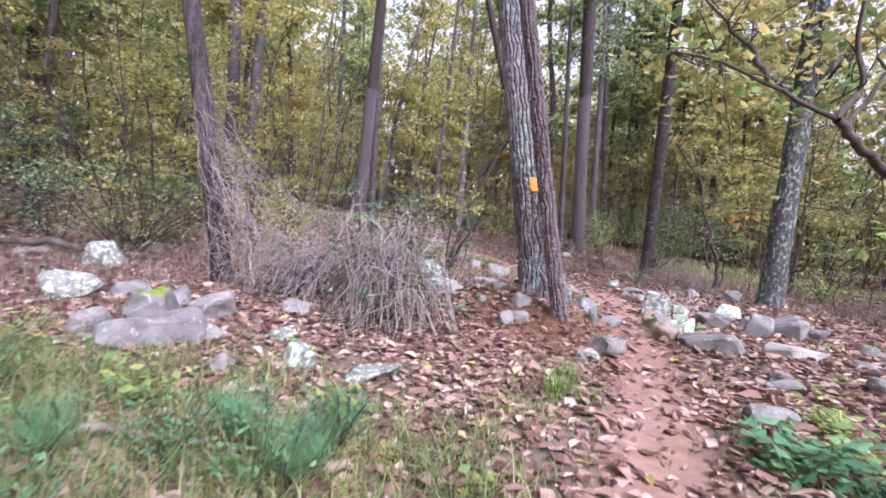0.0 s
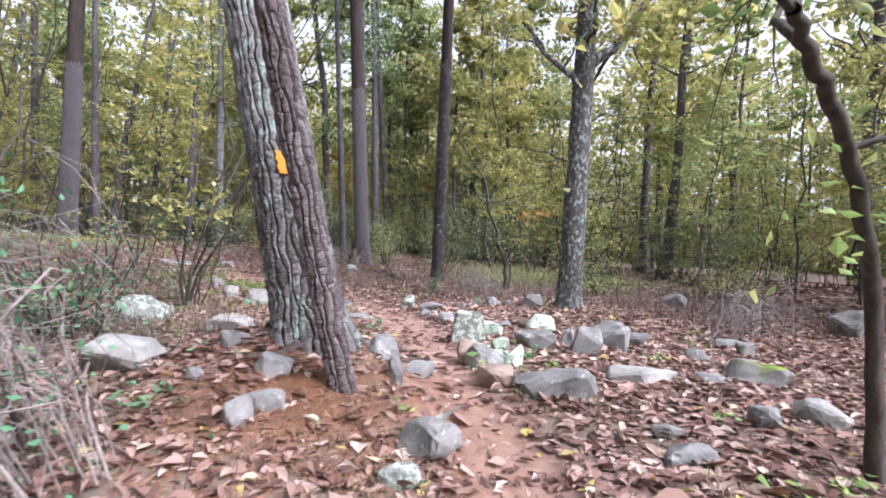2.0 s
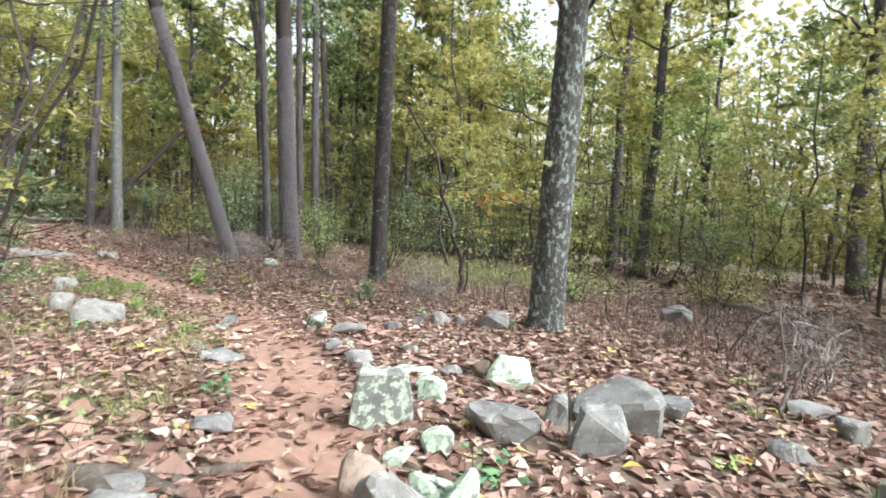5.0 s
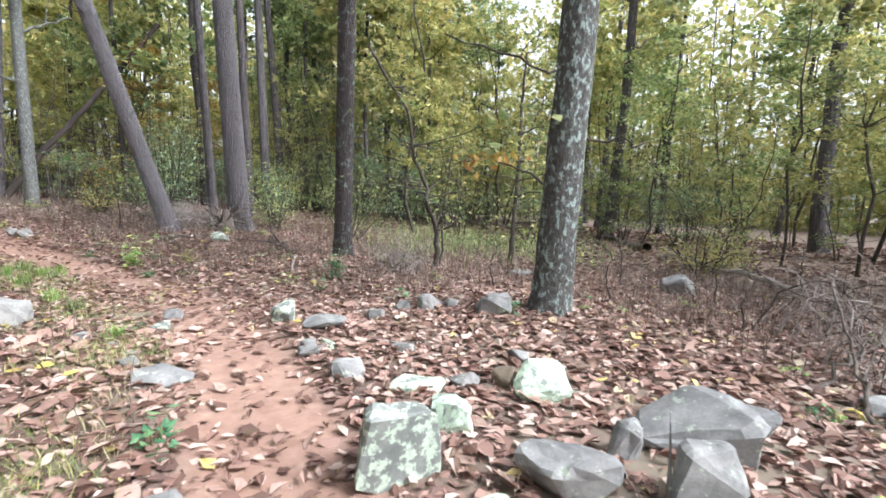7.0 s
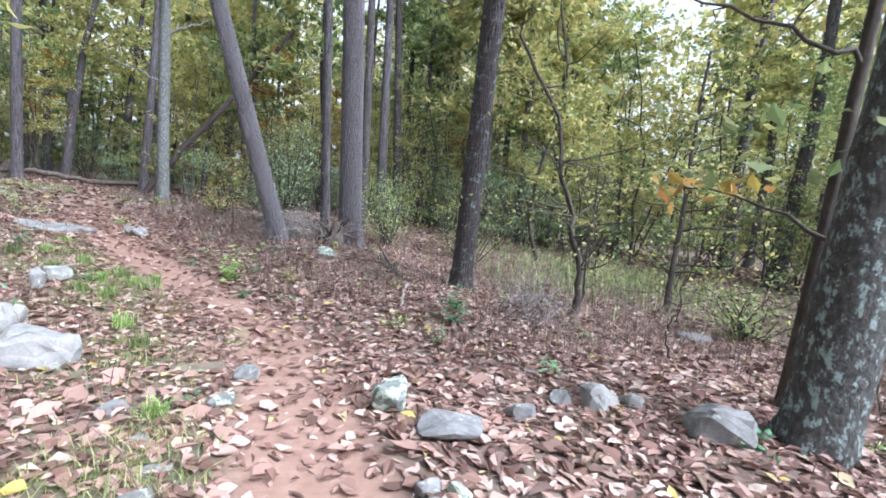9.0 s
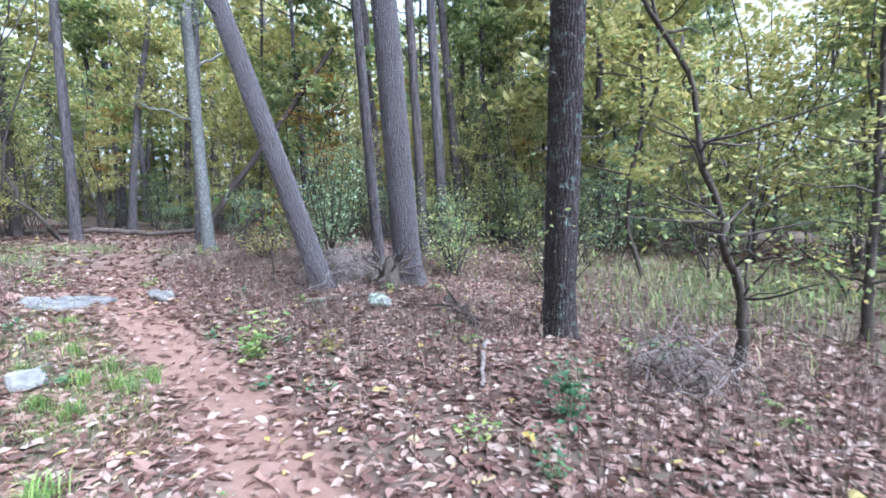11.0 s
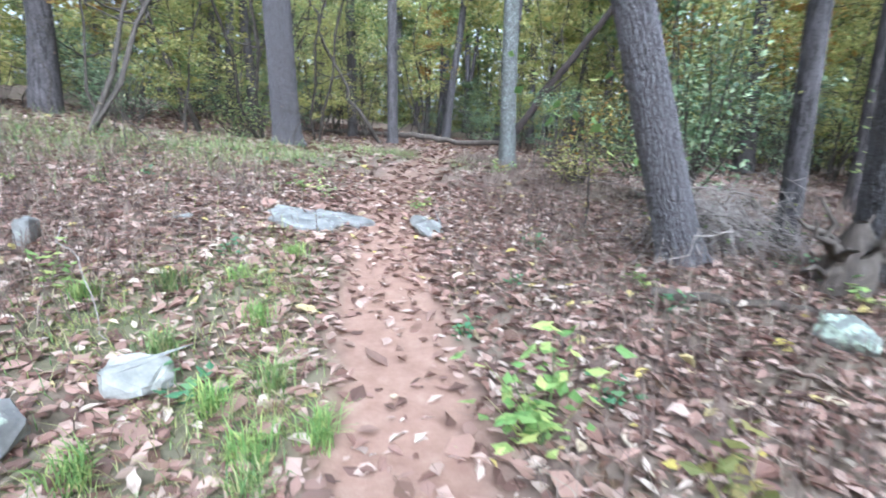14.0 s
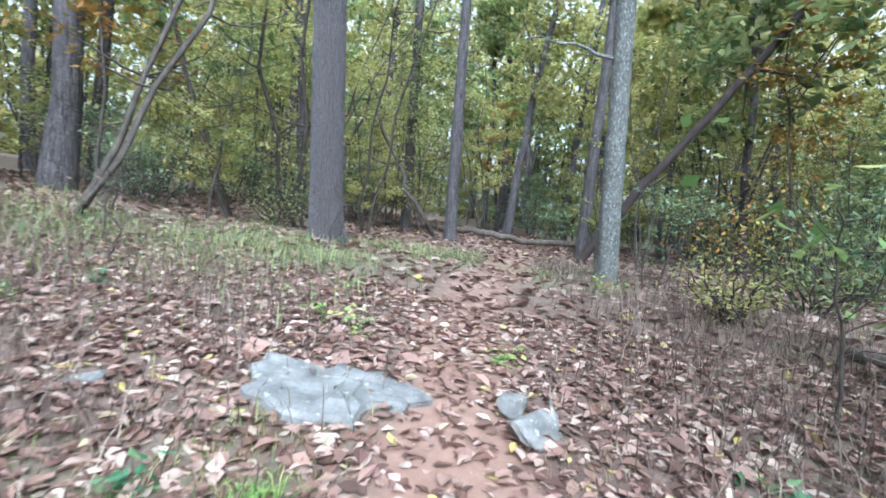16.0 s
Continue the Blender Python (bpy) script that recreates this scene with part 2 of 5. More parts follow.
def rock_material(name, dark, light, lichen, lichen_from, moss_from=2.0):
    m, n, l, b = material(name)
    tc = n.new("ShaderNodeTexCoord")
    o = n.new("ShaderNodeObjectInfo")
    add = n.new("ShaderNodeVectorMath")
    l.new(tc.outputs["Object"], add.inputs[0])
    l.new(o.outputs["Location"], add.inputs[1])
    p = add.outputs[0]
    big = noise_node(n, l, 5.0, 5.0, p, 0.6)
    fine = noise_node(n, l, 55.0, 6.0, p, 0.7)
    c = ramp(n, l, big, (0.3, dark), (0.65, light))
    c = mixed(n, l, times(n, l, steps(n, l, fine, 0.4, 0.7), 0.45), c, dark)
    blot = noise_node(n, l, 15.0, 6.0, p, 0.62)
    c = mixed(n, l, times(n, l, steps(n, l, blot, lichen_from, lichen_from + 0.05), steps(n, l, fine, 0.3, 0.5)), c, lichen)
    if moss_from < 1:
        g = n.new("ShaderNodeNewGeometry")
        sp = n.new("ShaderNodeSeparateXYZ")
        l.new(g.outputs["Normal"], sp.inputs[0])
        mossy = times(n, l, steps(n, l, sp.outputs[2], 0.5, 0.8), steps(n, l, noise_node(n, l, 3.5, 4.0, p), moss_from, moss_from + 0.06))
        c = mixed(n, l, mossy, c, (0.15, 0.21, 0.02))
    l.new(c, b.inputs["Base Color"])
    b.inputs["Roughness"].default_value = 0.85
    bump(n, l, b, fine, 0.5, 0.008)
    return m


GREY = rock_material("grey_rock", (0.11, 0.108, 0.111), (0.295, 0.29, 0.293), (0.351, 0.388, 0.327), 0.60)
PALE = rock_material("pale_rock", (0.13, 0.125, 0.127), (0.33, 0.32, 0.317), (0.390, 0.427, 0.358), 0.60)
WHITE = rock_material("whitish_rock", (0.18, 0.176, 0.172), (0.42, 0.41, 0.395), (0.442, 0.479, 0.408), 0.64)
LICHEN = rock_material("lichen_spotted_rock", (0.111, 0.120, 0.115), (0.247, 0.259, 0.247), (0.442, 0.517, 0.432), 0.50)
MINT = rock_material("mint_lichen_rock", (0.169, 0.181, 0.167), (0.312, 0.336, 0.303), (0.481, 0.595, 0.469), 0.42)
PINK = rock_material("pinkish_tan_rock", (0.208, 0.149, 0.123), (0.377, 0.298, 0.247), (0.377, 0.401, 0.333), 0.68)
BROWN = rock_material("brown_rock", (0.117, 0.091, 0.068), (0.234, 0.188, 0.142), (0.260, 0.285, 0.161), 0.6)
MOSS = rock_material("mossy_rock", (0.104, 0.101, 0.099), (0.273, 0.259, 0.256), (0.351, 0.388, 0.321), 0.6, 0.44)
ROCK_WORDS = {GREY: "angular grey rock", PALE: "pale grey weathered rock", WHITE: "whitish flat-topped rock", LICHEN: "grey rock spotted with pale lichen",
              MINT: "rock crusted with mint-green lichen", PINK: "pinkish tan rounded rock", BROWN: "small brown earthy rock", MOSS: "grey rock with bright green moss"}

m_ground, n, l, b = material("forest_floor")
tc = n.new("ShaderNodeTexCoord")
at = n.new("ShaderNodeAttribute")
at.attribute_name = "trail"
gr = n.new("ShaderNodeAttribute")
gr.attribute_name = "green"
co = tc.outputs["Object"]
coarse, mid, fine = noise_node(n, l, 0.8, 5.0, co), noise_node(n, l, 7.0, 6.0, co, 0.65), noise_node(n, l, 60.0, 5.0, co, 0.7)
soil = ramp(n, l, mid, (0.3, (0.085, 0.055, 0.047)), (0.5, (0.16, 0.108, 0.09)), (0.7, (0.26, 0.19, 0.16)))
soil = mixed(n, l, steps(n, l, fine, 0.5, 0.7), soil, (0.07, 0.045, 0.038))
soil = mixed(n, l, steps(n, l, coarse, 0.45, 0.7), soil, (0.20, 0.165, 0.125))
turf = ramp(n, l, mid, (0.3, (0.06, 0.065, 0.032)), (0.55, (0.14, 0.13, 0.075)), (0.75, (0.22, 0.19, 0.125)))
dirt = ramp(n, l, mid, (0.25, (0.225, 0.128, 0.098)), (0.55, (0.315, 0.195, 0.152)), (0.8, (0.40, 0.275, 0.222)))
dirt = mixed(n, l, times(n, l, steps(n, l, fine, 0.55, 0.75), 0.5), dirt, (0.20, 0.12, 0.095))
c = mixed(n, l, gr.outputs["Fac"], soil, turf)
c = mixed(n, l, at.outputs["Fac"], c, dirt)
l.new(c, b.inputs["Base Color"])
b.inputs["Roughness"].default_value = 0.95
bump(n, l, b, fine, 0.5, 0.015)

m_blaze, n, l, b = material("orange_blaze_paint")
l.new(ramp(n, l, noise_node(n, l, 40.0), (0.3, (0.60, 0.19, 0.015)), (0.7, (0.80, 0.32, 0.025))), b.inputs["Base Color"])
b.inputs["Roughness"].default_value = 0.6


# ---------- shape helpers ----------
rng = np.random.default_rng(7)


def mesh_of(name, verts, faces, mat, smooth=False):
    me = bpy.data.meshes.new(name)
    me.from_pydata(verts if isinstance(verts, list) else verts.tolist(), [], faces if isinstance(faces, list) else faces.tolist())
    me.materials.append(mat)
    if smooth:
        me.polygons.foreach_set("use_smooth", [True] * len(me.polygons))
    me.update()
    return me


def part(name, me, parent, label=""):
    ob = new(name, me)
    ob.parent = parent
    return tagged(ob, label)


def thing(name, x, y, z, label, category, group="", turn=0.0):
    ob = new(name)
    ob.empty_display_size = 0.2
    ob.matrix_basis = pose(x, y, z, 0, 0, turn)
    return tagged(ob, label, category, group)


def ease(v, a, b):
    u = np.clip((v - a) / (b - a), 0, 1)
    return u * u * (3 - 2 * u)


RISE_Y = (-40, 0, 4, 6, 8, 10, 12, 14, 16, 18, 20, 24, 30, 45, 90)
RISE_Z = (-0.3, -0.05, 0.02, 0.08, 0.16, 0.18, 0.1, 0.1, 0.13, 0.32, 0.58, 1.0, 1.05, 1.3, 2.5)
MOUNDS = ((2.4, 6.9, 0.42, 1.05), (7.8, 17.9, 0.32, 1.7), (9, 14.7, 0.2, 1.2), (8.6, 9.2, 0.1, 1.2), (-1, 6.3, 0.18, 1.6))


def ground(x, y):
    """Height of the forest floor."""
    x, y = np.asarray(x, float), np.asarray(y, float)
    z = np.interp(y, RISE_Y, RISE_Z)
    z = z + np.where(x < 4, 0.09 * np.clip(4 - x, 0, 8), 0) * ease(y, 12, 18) * (1 - 0.6 * ease(y, 21, 26))
    z = z + 0.06 * np.clip(-2 - x, 0, 60) * ease(y, 8, 20)
    z = np.where(x > 12, z + (0.3 - z) * ease(x, 12, 22) * 0.8, z)
    for cx, cy, h, s in MOUNDS:
        z = z + h * np.exp(-((x - cx) ** 2 + (y - cy) ** 2) / (s * s))
    return z


TRAIL = ((0.9, -6), (1.25, -1), (1.85, 2.4), (3.1, 4.3), (3.8, 6.2), (4.65, 7.9), (5.2, 9.8), (5.5, 11.5), (5.7, 13.2), (5.45, 14.8), (4.75, 16.7), (4.1, 18.5), (3.55, 20.5), (3.1, 23.3), (3.0, 26.5), (2.2, 32))


def trail_gap(x, y):
    """Distance from the trail's middle."""
    best = np.full(np.shape(x), 1e9)
    for (ax, ay), (bx, by) in zip(TRAIL, TRAIL[1:]):
        dx, dy = bx - ax, by - ay
        u = np.clip(((x - ax) * dx + (y - ay) * dy) / (dx * dx + dy * dy), 0, 1)
        best = np.minimum(best, np.hypot(x - ax - u * dx, y - ay - u * dy))
    return best


def waves(x, y):
    """Soft irregular field in -1..1."""
    return (np.sin(1.7 * x + 0.9 * y) + np.sin(-1.1 * x + 2.3 * y + 1) + np.sin(3.9 * x - 1.3 * y + 2) + np.sin(2.1 * x + 4.7 * y + 4)) / 4


# green patches: x, y, reach
PATCHES = ((-1.6, 3.2, 1.5), (-0.2, 2.4, 1.0), (-3.0, 3.6, 1.6), (0.8, 2.6, 0.6), (1.9, 3.9, 0.5), (3.9, 16.2, 0.8), (4.1, 15.0, 0.7), (3.1, 17.6, 0.9), (2.6, 16.6, 0.8), (4.2, 12.6, 0.7),
           (4.4, 10.6, 0.6), (3.4, 8.8, 0.6), (1.2, 9.5, 1.2), (2.2, 12.5, 1.3), (3.4, 2.6, 0.7), (15.5, 16.8, 3.0), (-0.5, 22, 1.8), (-1.8, 21, 1.6), (-3.2, 20, 2.0), (0.6, 22.6, 1.2), (1.6, 26, 1.8), (3.6, 25.5, 1.5), (12.8, 16.2, 1.6), (8.2, 6.2, 0.3))


def greenness(x, y):
    v = np.zeros(np.shape(x))
    for cx, cy, r in PATCHES:
        v = np.maximum(v, np.exp(-((x - cx) ** 2 + (y - cy) ** 2) / (r * r)))
    return v


def trailness(x, y):
    d = trail_gap(x, y) + 0.10 * waves(1.5 * x, 1.5 * y)
    d = d * (1.35 - 0.35 * ease(y, 4.0, 6.0))
    return (1 - ease(d, 0.27, 0.60)) * (1 - 0.35 * ease(y, 18.5, 21.5))


def axis(lo, hi, fine, far):
    inner = np.arange(lo, hi, fine)
    grow = [fine]
    while sum(grow) < far:
        grow.append(grow[-1] * 1.16)
    out = np.cumsum(grow)
    return np.concatenate([(lo - out)[::-1], inner, hi + out])


gx, gy = axis(-3.0, 12.0, 0.09, 700), axis(-0.5, 22.0, 0.09, 700)
X, Y = np.meshgrid(gx, gy)
Z = ground(np.clip(X, -60, 60), np.clip(Y, -60, 90))
tr = trailness(X, Y)
Z = Z - 0.05 * tr + 0.015 * waves(3 * X, 3 * Y) * (1 - tr) + rng.normal(0, 0.006, X.shape) * (1 - 0.6 * tr)
idx = np.arange(X.size).reshape(X.shape)
quads = np.stack([idx[:-1, :-1], idx[:-1, 1:], idx[1:, 1:], idx[1:, :-1]], -1).reshape(-1, 4)
me = mesh_of("ground", np.stack([X, Y, Z], -1).reshape(-1, 3), quads, m_ground, True)
for nm, field in (("trail", tr), ("green", np.clip(greenness(X, Y) * 1.2 + 0.25 * waves(2 * X, 2 * Y) - 0.15, 0, 1))):
    a = me.attributes.new(nm, "FLOAT", "POINT")
    a.data.foreach_set("value", field.reshape(-1).astype(np.float32))
ground_ob = tagged(new("ground", me), "reddish dirt footpath winding through leaf-strewn forest floor", "ground", kind="structure")


def tube(pts, radii, sides=10, rough=0.0, seed=0, flare=0.0):
    """Tapered limb through pts: verts and faces. rough: uneven radius; flare: root swelling at the foot."""
    r = np.random.default_rng(seed)
    pts, radii = np.asarray(pts, float), np.asarray(radii, float)
    t = np.gradient(pts, axis=0)
    t /= np.linalg.norm(t, axis=1)[:, None]
    ref = np.where(np.abs(t[:, 2:3]) > 0.9, np.array([[1.0, 0, 0]]), np.array([[0, 0, 1.0]]))
    u = np.cross(t, ref)
    u /= np.linalg.norm(u, axis=1)[:, None]
    w = np.cross(t, u)
    ang = np.linspace(0, 2 * np.pi, sides, endpoint=False)
    k = len(pts)
    rr = radii[:, None] * (1 + rough * r.normal(0, 1, (k, sides)))
    if flare:
        h = np.linalg.norm(pts - pts[0], axis=1)[:, None]
        rr = rr * (1 + flare * np.exp(-h / 0.22) * (1 + 0.6 * np.sin(5 * ang + seed)[None, :]))
    v = pts[:, None, :] + rr[..., None] * (np.cos(ang)[None, :, None] * u[:, None, :] + np.sin(ang)[None, :, None] * w[:, None, :])
    v = v.reshape(-1, 3)
    i = np.arange(k * sides).reshape(k, sides)
    f = np.stack([i[:-1], np.roll(i[:-1], -1, 1), np.roll(i[1:], -1, 1), i[1:]], -1).reshape(-1, 4)
    return v, f


def joined(name, pieces, mat, smooth=True):
    vs, fs, at = [], [], 0
    for v, f in pieces:
        vs.append(v)
        fs.append(np.asarray(f) + at)
        at += len(v)
    return mesh_of(name, np.concatenate(vs), np.concatenate(fs), mat, smooth)


def bend(a, b, k, sway, seed):
    """k points from a to b with a crooked line."""
    r = np.random.default_rng(seed)
    u = np.linspace(0, 1, k)[:, None]
    p = np.asarray(a, float) + (np.asarray(b, float) - np.asarray(a, float)) * u
    off = np.cumsum(r.normal(0, sway, (k, 3)), 0)
    off -= off[0] + (off[-1] - off[0]) * u
    return p + off


def leaf_quads(centres, size, r, flat=0.5, ratio=0.55):
    """A folded pointed blade of two triangles per side at each centre: verts, faces."""
    k = len(centres)
    a = r.uniform(0, 2 * np.pi, k)
    droop = r.normal(-0.25, 0.5, k) * (1 - flat) * 2
    d = np.stack([np.cos(a) * np.cos(droop), np.sin(a) * np.cos(droop), np.sin(droop)], -1)
    up = np.stack([r.normal(0, 1 - flat, k), r.normal(0, 1 - flat, k), np.full(k, 1.0)], -1)
    s = np.cross(d, up)
    s /= np.linalg.norm(s, axis=1)[:, None] + 1e-9
    nrm = np.cross(s, d)
    L = (size * r.uniform(0.6, 1.3, k))[:, None]
    w = L * ratio * 0.5
    base = centres - d * L * 0.5
    mid = centres - nrm * L * 0.08
    tip = centres + d * L * 0.5
    v = np.stack([base, mid + s * w, tip, mid - s * w], 1).reshape(-1, 3)
    f = np.arange(4 * k).reshape(k, 4)
    return v, f


def crown_points(r, count, lo, hi, reach, layers=9, spread=0.16):
    """Leaf places in flat sprays round a stem."""
    out = []
    for i in range(layers * 3):
        z = r.uniform(lo, hi)
        a = r.uniform(0, 2 * np.pi)
        dist = reach * r.uniform(0.35, 1.0) * (1 - 0.35 * (z - lo) / (hi - lo))
        k = max(6, count // (layers * 3))
        u = r.uniform(0.15, 1.0, k) ** 0.7
        p = np.stack([np.cos(a) * dist * u, np.sin(a) * dist * u, z + 0.25 * dist * u], -1)
        out.append(p + r.normal(0, 1, (k, 3)) * np.array([spread, spread, spread * 0.45]) * dist)
    return np.concatenate(out)


# ---------- background woods ----------
def sapling_kind(seed, height, lo, reach, leaves, leaf, mat, stem=0.035, stems=1, name="understorey_tree", label="slender understorey tree with autumn leaves", group="understorey trees"):
    """Understorey tree with thin stem, twigs and sprays of leaves; built at the origin."""
    r = np.random.default_rng(seed)
    ob = thing(name, 0, 0, 0, label, "shrub" if height < 4 else "tree", group)
    wood = []
    for s in range(stems):
        lean = r.normal(0, 0.10 if stems == 1 else 0.22, 2) * height
        p = bend((0.1 * s, 0, -0.1), (lean[0], lean[1], height), 9, 0.05 * height ** 0.5, seed + s)
        wood.append(tube(p, np.linspace(stem, stem * 0.3, 9), 6, 0.05, seed))
        for i in range(7):
            z = r.uniform(0.25, 0.9)
            q = p[int(z * 8)]
            a = r.uniform(0, 2 * np.pi)
            e = q + np.array([np.cos(a), np.sin(a), 0.35]) * reach * r.uniform(0.5, 0.9)
            wood.append(tube(bend(q, e, 5, 0.06, seed + i), np.linspace(stem * 0.4, stem * 0.12, 5), 4, 0, i))
    part("trunk", joined("trunk", wood, TWIG_BARK), ob)
    c = crown_points(r, leaves, lo, height * 1.02, reach)
    part("crown", mesh_of("crown", *leaf_quads(c, leaf, r, 0.55), mat), ob)
    return ob


def tall_kind(seed, height, radius, crown_lo, leaves, mat, bark):
    """Canopy tree: straight tall trunk, few limbs, sparse high crown; built at the origin."""
    r = np.random.default_rng(seed)
    ob = thing("forest_tree", 0, 0, 0, "tall straight forest tree with thin crown", "tree", "forest trees")
    p = bend((0, 0, -0.2), (r.normal(0, 0.5), r.normal(0, 0.5), height), 12, 0.08, seed)
    trunk = part("trunk", joined("trunk", [tube(p, np.linspace(radius, radius * 0.35, 12), 10, 0.04, seed, 0.35)], bark), ob)
    for i in range(8):
        z = r.uniform(0.4, 0.95)
        q = p[int(z * 11)]
        a = r.uniform(0, 2 * np.pi)
        e = q + np.array([np.cos(a), np.sin(a), 0.5]) * r.uniform(1.0, 2.8)
        part("limb", joined("limb", [tube(bend(q, e, 5, 0.12, seed + i), np.linspace(radius * 0.28, radius * 0.06, 5), 5, 0, i)], bark), trunk)
    c = crown_points(r, leaves, crown_lo, height, 3.0, 12, 0.2)
    part("crown", mesh_of("crown", *leaf_quads(c, 0.32, r, 0.4), mat), ob)
    return ob


UNDER = ("undergrowth_shrub", "low dark green undergrowth shrub", "undergrowth shrubs")
BARE = ("thicket_tree", "thin many-stemmed thicket tree with sparse leaves", "thicket trees")
saplings = [sapling_kind(11, 5.0, 0.7, 1.7, 2200, 0.12, YELLOW_LEAF), sapling_kind(12, 6.5, 1.2, 2.0, 2600, 0.13, GREEN_LEAF), sapling_kind(13, 3.4, 0.4, 1.3, 1600, 0.10, GREEN_LEAF, 0.022, 3),
            sapling_kind(14, 7.5, 1.6, 2.2, 2800, 0.13, YELLOW_LEAF, 0.05), sapling_kind(15, 2.2, 0.25, 1.1, 1500, 0.08, DARK_LEAF, 0.018, 4, *UNDER), sapling_kind(16, 5.5, 2.0, 1.8, 1500, 0.13, ORANGE_LEAF)]
talls = [tall_kind(21, 19, 0.17, 4.0, 3600, GREEN_LEAF, DARK_BARK), tall_kind(22, 21, 0.23, 4.5, 3800, YELLOW_LEAF, GREY_PINE), tall_kind(23, 15, 0.09, 3.0, 3200, YELLOW_LEAF, DARK_BARK), tall_kind(24, 16, 0.12, 3.0, 3200, GREEN_LEAF, DARK_BARK)]

# the open ground round the path stays free of woods
CLEAR = ((0.3, -2, 5.0), (0.5, 1.5, 5.0), (2, 5, 5.5), (5.5, 7, 6.0), (8.5, 8.5, 5.5), (11, 8, 4.5), (7.5, 12, 4.8), (6.5, 15, 4.6), (4.5, 18, 4.6), (2.5, 21, 4.5), (2.5, 24.5, 3.6), (2.0, 28.0, 2.6), (6.6, 24, 2.4), (13, 15.5, 2.6), (15.5, 12, 3.0), (12, 18.2, 1.4), (14.5, 8, 2.5), (5.5, 28, 2.0), (1.5, 31, 3.0), (0, 8, 4.0), (-2, 6, 4.0), (-0.5, 18, 4.0))


low_kinds = []


def free_spot(r, x0, x1, y0, y1, margin, taken, gap):
    while True:
        x, y = r.uniform(x0, x1), r.uniform(y0, y1)
        if all(math.hypot(x - cx, y - cy) > cr + margin for cx, cy, cr in CLEAR) and all(math.hypot(x - a, y - b) > gap for a, b in taken):
            return x, y


def plant(kinds, weights, count, box, margin, gap, seed, small=0.8, big=1.25):
    r = np.random.default_rng(seed)
    taken = []
    for i in range(count):
        x, y = free_spot(r, *box, margin, taken, gap)
        if x > 9 and y < 20 and kinds is low_kinds and i % 2:
            continue
        if kinds is talls and (9 < x < 32 and y < 20 and i % 4 or -18 < x < -2 and 16 < y < 44 and i % 3):
            continue
        if x > 9.5 and y < 19 and kinds is thicket and i % 3:
            continue
        taken.append((x, y))
        k = kinds[r.choice(len(kinds), p=weights)]
        s = r.uniform(small, big)
        c = copy_thing(k, pose(x, y, float(ground(x, y)), r.normal(0, 2), r.normal(0, 2), r.uniform(0, 360)) @ Matrix.Diagonal((s, s, s, 1)))
        c.scale = (s, s, s)


thicket = [sapling_kind(17, 3.2, 0.6, 1.1, 750, 0.09, YELLOW_LEAF, 0.016, 6, *BARE), sapling_kind(18, 4.6, 1.0, 1.2, 850, 0.10, YELLOW_LEAF, 0.022, 4, *BARE), sapling_kind(19, 1.3, 0.15, 0.9, 900, 0.06, DARK_LEAF, 0.010, 6, *UNDER), sapling_kind(20, 8.0, 3.0, 1.3, 500, 0.13, YELLOW_LEAF, 0.045, 2, *BARE)]
plant(saplings, (0.24, 0.22, 0.22, 0.14, 0.10, 0.08), 150, (-16, 30, 2, 42), 0.0, 1.25, 31)
plant(talls, (0.25, 0.2, 0.3, 0.25), 126, (-26, 38, 4, 58), 2.5, 1.6, 32)
plant(saplings[:4], (0.4, 0.2, 0.2, 0.2), 14, (14, 26, 1, 17), 0.0, 1.6, 37)
plant(thicket, (0.3, 0.3, 0.25, 0.15), 170, (-12, 28, 4, 38), -0.6, 0.9, 35, 0.7, 1.3)
low_kinds = thicket[2:3] + saplings[4:5]
plant(low_kinds, (0.6, 0.4), 110, (-18, 34, 8, 46), 0.8, 1.2, 36, 0.8, 1.6)
plant(saplings[:4], (0.25, 0.25, 0.2, 0.3), 26, (-20, 22, -14, 4), 0.5, 2.2, 33)
plant(talls, (0.25, 0.2, 0.3, 0.25), 18, (-22, 24, -18, 4), 2.0, 2.5, 34)
for k in saplings + talls + thicket:
    k.matrix_basis = pose(random.uniform(-20, 20), random.uniform(44, 52), 1.4)

# far woods that close the view all round
r = np.random.default_rng(41)
wood, lv = [], []
for i in range(560):
    a, d = r.uniform(0, 2 * np.pi), r.uniform(42, 66)
    x, y = 4 + d * np.cos(a), 14 + d * np.sin(a)
    z = float(ground(x, min(y, 89)))
    h = r.uniform(9, 20)
    rad = r.uniform(0.06, 0.2)
    wood.append(tube(bend((x, y, z - 0.3), (x + r.normal(0, 0.5), y + r.normal(0, 0.5), z + h), 5, 0.12, i), np.linspace(rad, rad * 0.5, 5), 5, 0, i))
k = 170000
a, d = r.uniform(0, 2 * np.pi, k), r.uniform(44, 68, k)
x, y = 4 + d * np.cos(a), 14 + d * np.sin(a)
z = ground(x, np.clip(y, -60, 89)) + 24 * r.beta(0.9, 1.35, k)
far = joined("far_woods", wood, DARK_BARK)
tagged(new("far_woods", far), "distant dense woods of thin trunks", "woods", kind="stuff")
tagged(new("far_foliage", mesh_of("far_foliage", *leaf_quads(np.stack([x, y, z], -1), 0.75, r, 0.3, 0.7), YELLOW_LEAF)), "distant yellow-green autumn foliage", "foliage", kind="stuff")


